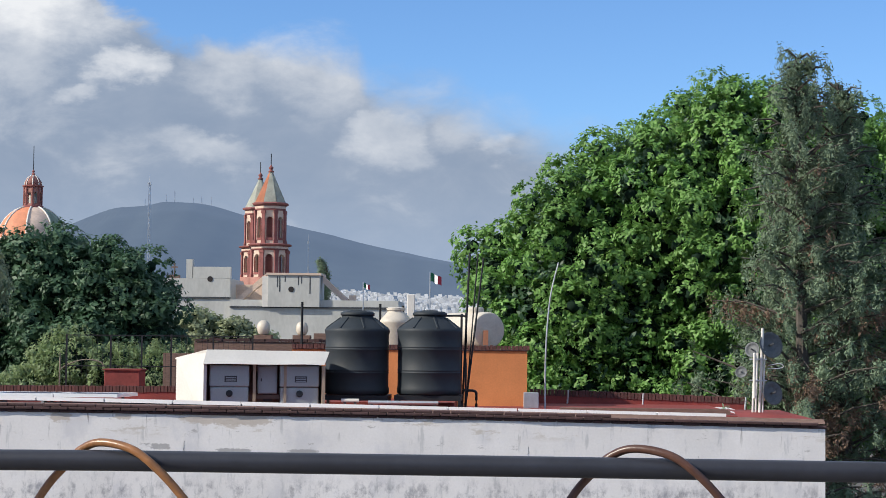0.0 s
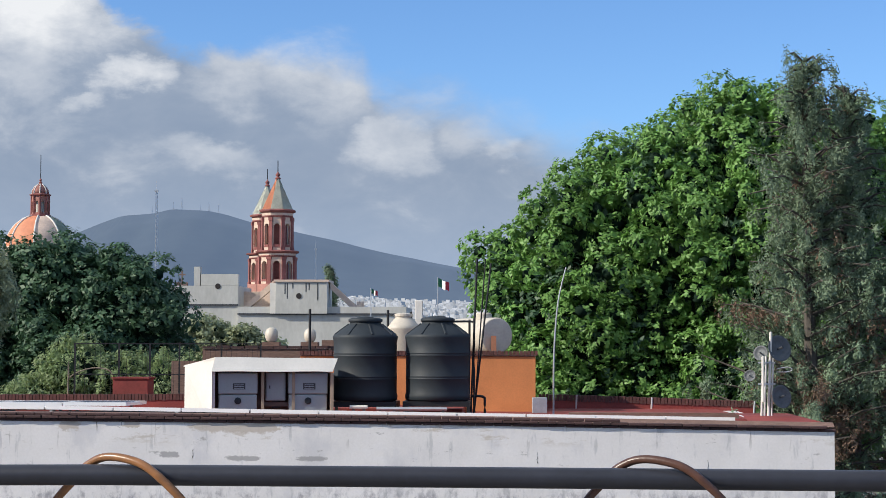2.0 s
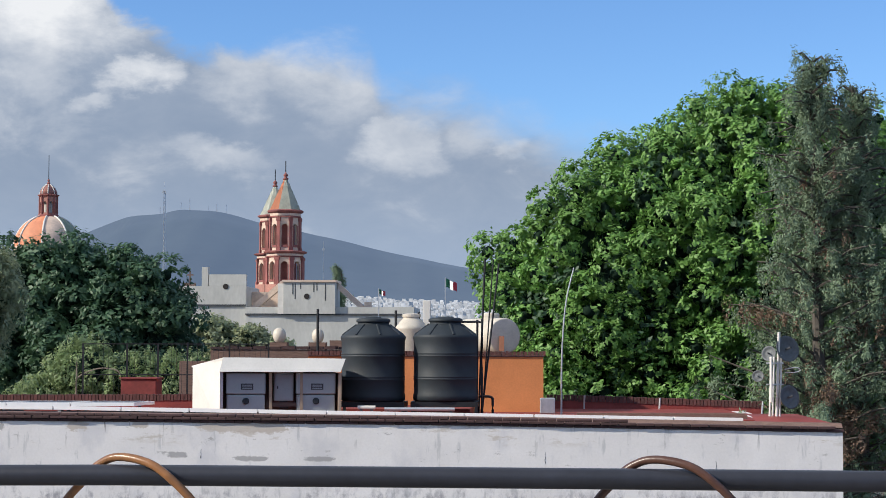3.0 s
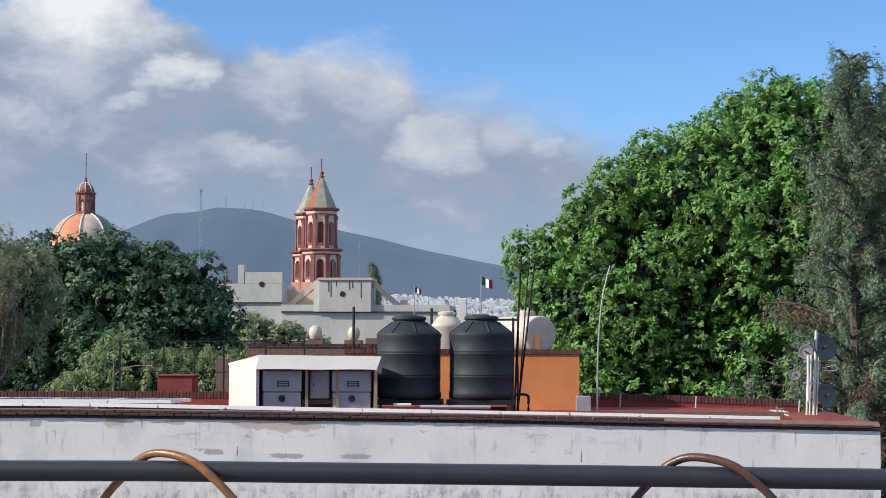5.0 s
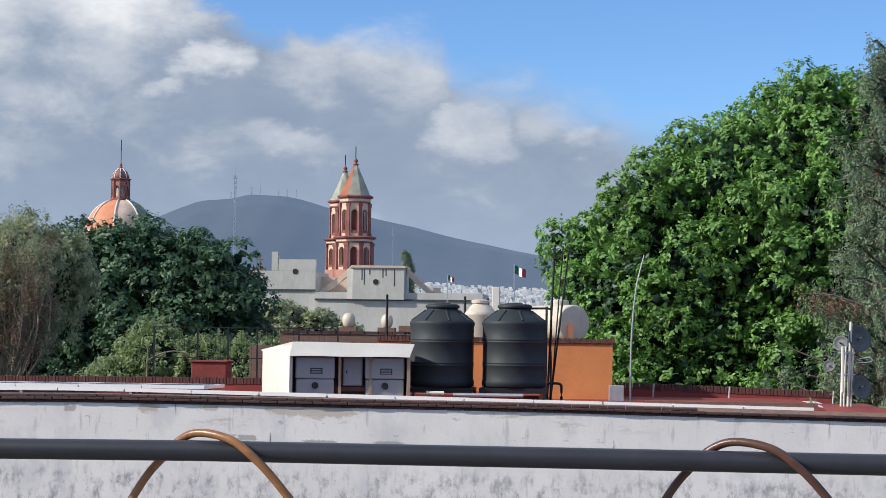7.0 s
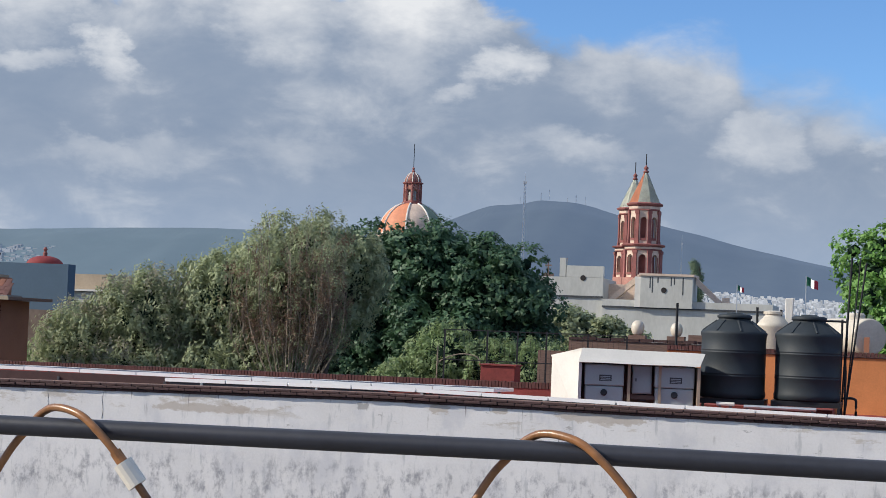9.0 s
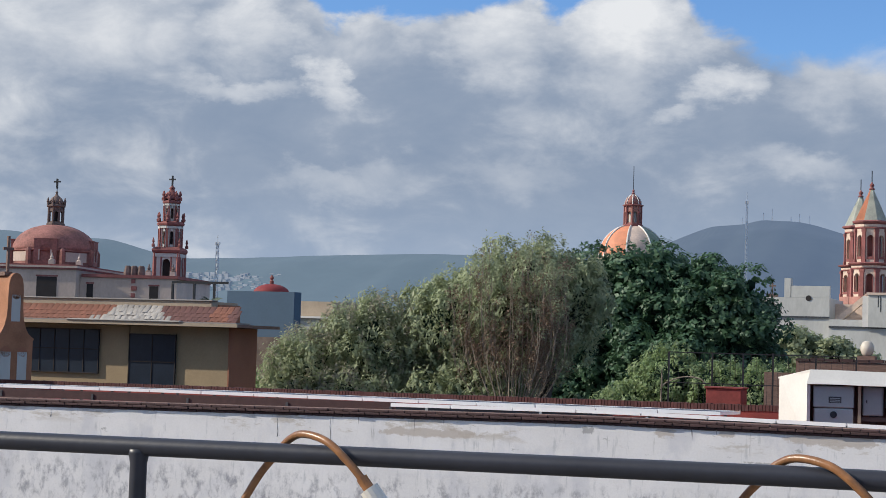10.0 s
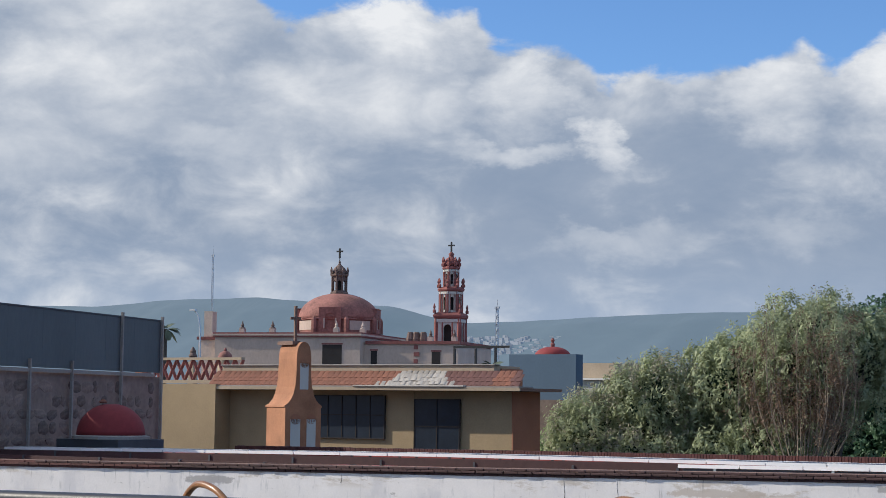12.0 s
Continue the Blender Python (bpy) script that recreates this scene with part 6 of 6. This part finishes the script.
def lattice_balustrade():
    b = thing("balustrade", (-39.3, 52, 10.6), "white balustrade of crossed brick lattice on the roof", "balustrade")
    x0, x1, z0, z1 = -41.6, -37.3, 10.80, 11.5
    part("top_rail", B(x0, x1, 52, 52.2, z1, z1 + 0.09), "tan", b)
    part("bottom_rail", B(x0, x1, 52, 52.2, z0 - 0.12, z0), "tan", b)
    x = x0
    while x < x1 - 0.3:
        for s in (0, 1):
            a, c = (x, x + 0.36) if s else (x + 0.36, x)
            bm = tube(bmesh.new(), [(a, 52.1, z0), ((a + c) / 2, 52.1, (z0 + z1) / 2), (c, 52.1, z1)], 0.07, 4)
            part("lattice_bar", bm, "stone", b)
        x += 0.36
    h = thing("roof_house", (-39.5, 52.2, 0), "plain house carrying the balustrade", "house")
    part("wall", B(-42.0, -37.2, 52.0, 58, 0, 10.66), "yellow", h)
    part("pier", B(-41.9, -41.6, 51.95, 52.25, 10.67, 11.65), "rust", b)


lattice_balustrade()


def blue_house():
    h = thing("blue_house", (-29.6, 60, 0), "plain slate-blue painted rooftop block", "house")
    part("block", B(-31.0, -28.3, 60, 60.6, 0, 11.9), "blue", h)
    part("lower_wall", B(-30.6, -26.2, 59.5, 60, 0, 10.25), "oldstone", h)
    t = thing("tan_house", (-32, 70, 0), "tan plastered house with a white ledge", "house")
    part("wall", B(-35, -31.2, 70, 76, 0, 11.84), "tan", t)
    part("annex", B(-33.6, -31.6, 69.4, 69.99, 0, 11.1), "churchwhite", t)
    part("ledge", B(-33, -30.9, 69.2, 69.98, 11.12, 11.2), "white", t)
    part("window", B(-32.9, -32.3, 69.36, 69.41, 10.3, 10.75), "glassdark", t)
    d = thing("small_dome", (-36.5, 75, 0), "small red dome with a knob beyond the blue block", "dome")
    part("drum", lathe(bmesh.new(), (-36.5, 75, 0), [(0.85, 0), (0.85, 12.3)], 24), "tan", d)
    part("shell", lathe(bmesh.new(), (-36.5, 75, 12.3), [(0.8 * math.cos(radians(a)) + 0.02, 0.42 * math.sin(radians(a))) for a in range(0, 88, 8)], 32), "domebright", d, smooth=True)
    part("knob", lathe(bmesh.new(), (-36.5, 75, 12.7), [(0.09, 0), (0.1, 0.15), (0.05, 0.2), (0.1, 0.3), (0.03, 0.42)], 10), "stone", d)
    d = thing("small_dome", (-86, 120, 0), "small red dome beyond the balustrade", "dome")
    x, z = -87.5, 13.6
    part("drum", lathe(bmesh.new(), (x, 120, 0), [(0.6, 0), (0.6, z)], 24), "tan", d)
    part("shell", lathe(bmesh.new(), (x, 120, z), [(0.56 * math.cos(radians(a)) + 0.02, 0.6 * math.sin(radians(a))) for a in range(0, 88, 8)], 32), "domered", d, smooth=True)
    part("knob", lathe(bmesh.new(), (x, 120, z + 0.56), [(0.1, 0), (0.14, 0.12), (0.04, 0.3)], 10), "stone", d)
    p = thing("pergola", (-90, 160, 0), "dark steel roof pergola beside the slim tower", "pergola")
    for x in (-88.6, -86.2, -84.0):
        part("post", B(x - 0.1, x + 0.1, 160, 160.2, 0, 15.7), "blacksteel", p)
    part("beam", B(-88.7, -82.5, 160, 160.2, 15.72, 15.95), "blacksteel", p)
    s = thing("street_lamp", (-60.1, 80, 0), "tall curved grey street lamp", "street lamp")
    part("pole", tube(bmesh.new(), spline([(-60.05, 80, 0), (-60.05, 80, 12), (-60.15, 80, 14.4), (-60.5, 80, 15.0)], 5), 0.06, 6, 0.03), "galv", s)
    part("lamp_head", B(-60.75, -60.4, 79.9, 80.1, 14.98, 15.06), "galv", s)
    u = thing("roof_urn", (-64.3, 85, 0), "dark stone urn on a roof pier", "urn")
    part("pier", B(-64.5, -64.1, 84.8, 85.2, 0, 12.35), "tan", u)
    part("urn", lathe(bmesh.new(), (-64.3, 85, 12.35), [(0.2, 0), (0.14, 0.1), (0.26, 0.35), (0.16, 0.5), (0.18, 0.6), (0.05, 0.85)], 14), "greystone", u)



blue_house()


def palm(x, y, z, r, label):
    rng = random.Random(9)
    p = thing("palm_tree", (x, y, 0), label, "palm", "palms")
    part("trunk", tube(bmesh.new(), [(x, y, 0), (x - 0.1, y, z)], 0.22, 8, 0.16), "bark", p)
    for i in range(26):
        a, e = rng.uniform(0, 6.28), rng.uniform(-0.5, 1.1)
        bm = bmesh.new()
        pts = [Vector((x, y, z)) + Vector((math.cos(a) * math.cos(e), math.sin(a) * math.cos(e), math.sin(e))) * r * k - Vector((0, 0, r * 0.4 * k * k)) for k in (0.1, 0.45, 0.75, 1.0)]
        side = Vector((-math.sin(a), math.cos(a), 0.2)) * r
        vs = [[bm.verts.new(q - side * w), bm.verts.new(q), bm.verts.new(q + side * w)] for q, w in zip(pts, (0.03, 0.15, 0.16, 0.03))]
        for s, t in zip(vs, vs[1:]):
            bm.faces.new((s[0], s[1], t[1], t[0]))
            bm.faces.new((s[1], s[2], t[2], t[1]))
        part("frond", bm, "palmleaf", p)


palm(-93.5, 120, 16.0, 1.25, "fan palm with a thin trunk")
palm(-81.5, 155, 13.6, 1.7, "low palm beside the pergola")


def flag(x, y, z, big, label):
    f = thing("flagpole", (x, y, 0), label, "flag", "flags")
    part("pole", tube(bmesh.new(), [(x, y, 0), (x, y, z)], 0.06, 6), "galv", f)
    for k, c in enumerate(("fieldgreen", "fieldwhite", "fieldred")):
        bm = bmesh.new()
        cols = []
        for i in range(5):
            u = (k + i / 4) / 3
            q = Vector((x + 0.05 + big * u * 0.8, y + 0.25 * math.sin(u * 7), z - 0.1 - big * 0.35 * u + 0.06 * math.sin(u * 9)))
            cols.append((bm.verts.new(q), bm.verts.new(q - Vector((0, 0, big * 0.62)))))
        for a, b in zip(cols, cols[1:]):
            bm.faces.new((a[0], b[0], b[1], a[1]))
        part("flag_band", bm, c, f)


flag(-8.5, 200, 17.75, 1.5, "green, white and red flag on a pole")
flag(-16.6, 210, 16.9, 0.9, "furled flag on a pole")

# ---- pieces: bricks of the coping and roof tiles ----
def cap_bricks():
    rng = random.Random(2)
    for course, (dz, out, h) in enumerate(((0.0, 0.02, 0.036), (0.039, 0.055, 0.036), (0.078, 0.03, 0.036))):
        me = bpy.data.meshes.new("brick")
        bm = B(-0.117, 0.117, -0.07, 0.07, 0, h, 0.006)
        bm.to_mesh(me)
        bm.free()
        me.materials.append(M["brick"])
        far = bmesh.new()
        x = (4.2, 4.08, 1.3)[course]
        n = 0
        while x > -45.5:
            z = top_at(x) + dz + 0.003
            p = (x + rng.uniform(-0.004, 0.004), WALL_Y + 0.07 - out + rng.uniform(-0.008, 0.008), z)
            if n < 98:
                b = new("brick", me)
                b.location = p
                b.rotation_euler = (0, rng.uniform(-0.015, 0.015), rng.uniform(-0.02, 0.02))
                b.parent = WALL
            else:
                box(far, p[0] - 0.117, p[0] + 0.117, p[1] - 0.07, p[1] + 0.07, z, z + h)
            x -= 0.243
            n += 1
        tagged(part("far_bricks", far, "brick_small", WALL), kind="stuff")


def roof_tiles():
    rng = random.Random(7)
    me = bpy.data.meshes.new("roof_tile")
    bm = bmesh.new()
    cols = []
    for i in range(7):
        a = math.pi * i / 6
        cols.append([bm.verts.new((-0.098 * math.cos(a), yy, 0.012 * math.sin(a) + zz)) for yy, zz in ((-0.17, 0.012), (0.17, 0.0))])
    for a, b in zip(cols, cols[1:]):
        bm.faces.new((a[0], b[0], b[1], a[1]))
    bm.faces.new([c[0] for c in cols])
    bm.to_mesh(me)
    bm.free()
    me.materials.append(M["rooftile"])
    # old: darkened copy of the tile, its colour standing for shade
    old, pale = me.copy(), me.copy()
    old.materials[0], pale.materials[0] = M["shadetile"], M["paletile"]
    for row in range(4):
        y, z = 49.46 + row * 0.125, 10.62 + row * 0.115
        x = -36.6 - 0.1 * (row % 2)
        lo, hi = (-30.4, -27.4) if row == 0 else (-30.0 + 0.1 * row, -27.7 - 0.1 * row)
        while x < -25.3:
            # shade painted right of the pale tiles; -26.2 to -25.6 keeps the lit colour
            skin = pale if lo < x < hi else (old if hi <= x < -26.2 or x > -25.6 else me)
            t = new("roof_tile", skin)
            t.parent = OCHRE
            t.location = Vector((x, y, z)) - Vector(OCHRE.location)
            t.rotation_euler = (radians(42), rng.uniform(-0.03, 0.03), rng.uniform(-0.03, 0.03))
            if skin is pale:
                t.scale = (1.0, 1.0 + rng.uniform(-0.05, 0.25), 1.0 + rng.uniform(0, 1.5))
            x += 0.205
    part("mortar_ledge", B(-31.0, -27.0, 49.2, 49.4, 10.562, 10.62, 0.02), "paletile", OCHRE, "rough pale mortar ledge")
    part("fascia", B(-37.0, -25.1, 49.24, 49.298, 10.46, 10.56), "tan", OCHRE)
    part("tile_bed", B(-36.8, -25.2, 49.36, 50.34, 10.552, 10.60), "concrete", OCHRE)


def rubble_stones():
    """Irregular stones that stand a little proud of the old rubble wall."""
    rng = random.Random(17)
    g = bpy.data.objects["grey_clad_building"]
    m = Matrix.Translation((-28.36, 36, 0)) @ Matrix.Rotation(radians(102.6), 4, "Z")
    shapes = []
    for k in range(6):
        bm = bmesh.new()
        bmesh.ops.create_icosphere(bm, subdivisions=2, radius=0.56)
        for v in bm.verts:
            v.co = Vector((v.co.x * rng.uniform(0.8, 1.25), v.co.y * 0.22, v.co.z * rng.uniform(0.7, 1.1)))
        me = bpy.data.meshes.new("stone")
        bm.to_mesh(me)
        bm.free()
        me.materials.append(M["oldstone"])
        shapes.append(me)
    z = 8.75
    while z < 10.5:
        x = -9.9 + rng.uniform(0, 0.3)
        h = rng.uniform(0.15, 0.34)
        while x < -0.35:
            w = rng.uniform(0.2, 0.6)
            if rng.random() < 0.85:
                b = new("stone", rng.choice(shapes))
                b.parent = g
                b.location = m @ Vector((x + w / 2, 0.01, z + h / 2)) - Vector(g.location)
                b.rotation_euler = (0, rng.uniform(-0.2, 0.2), radians(102.6) + rng.uniform(-0.1, 0.1))
                b.scale = (w, 0.3, h)
            x += w + 0.03
        z += h + 0.02


cap_bricks()
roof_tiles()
rubble_stones()
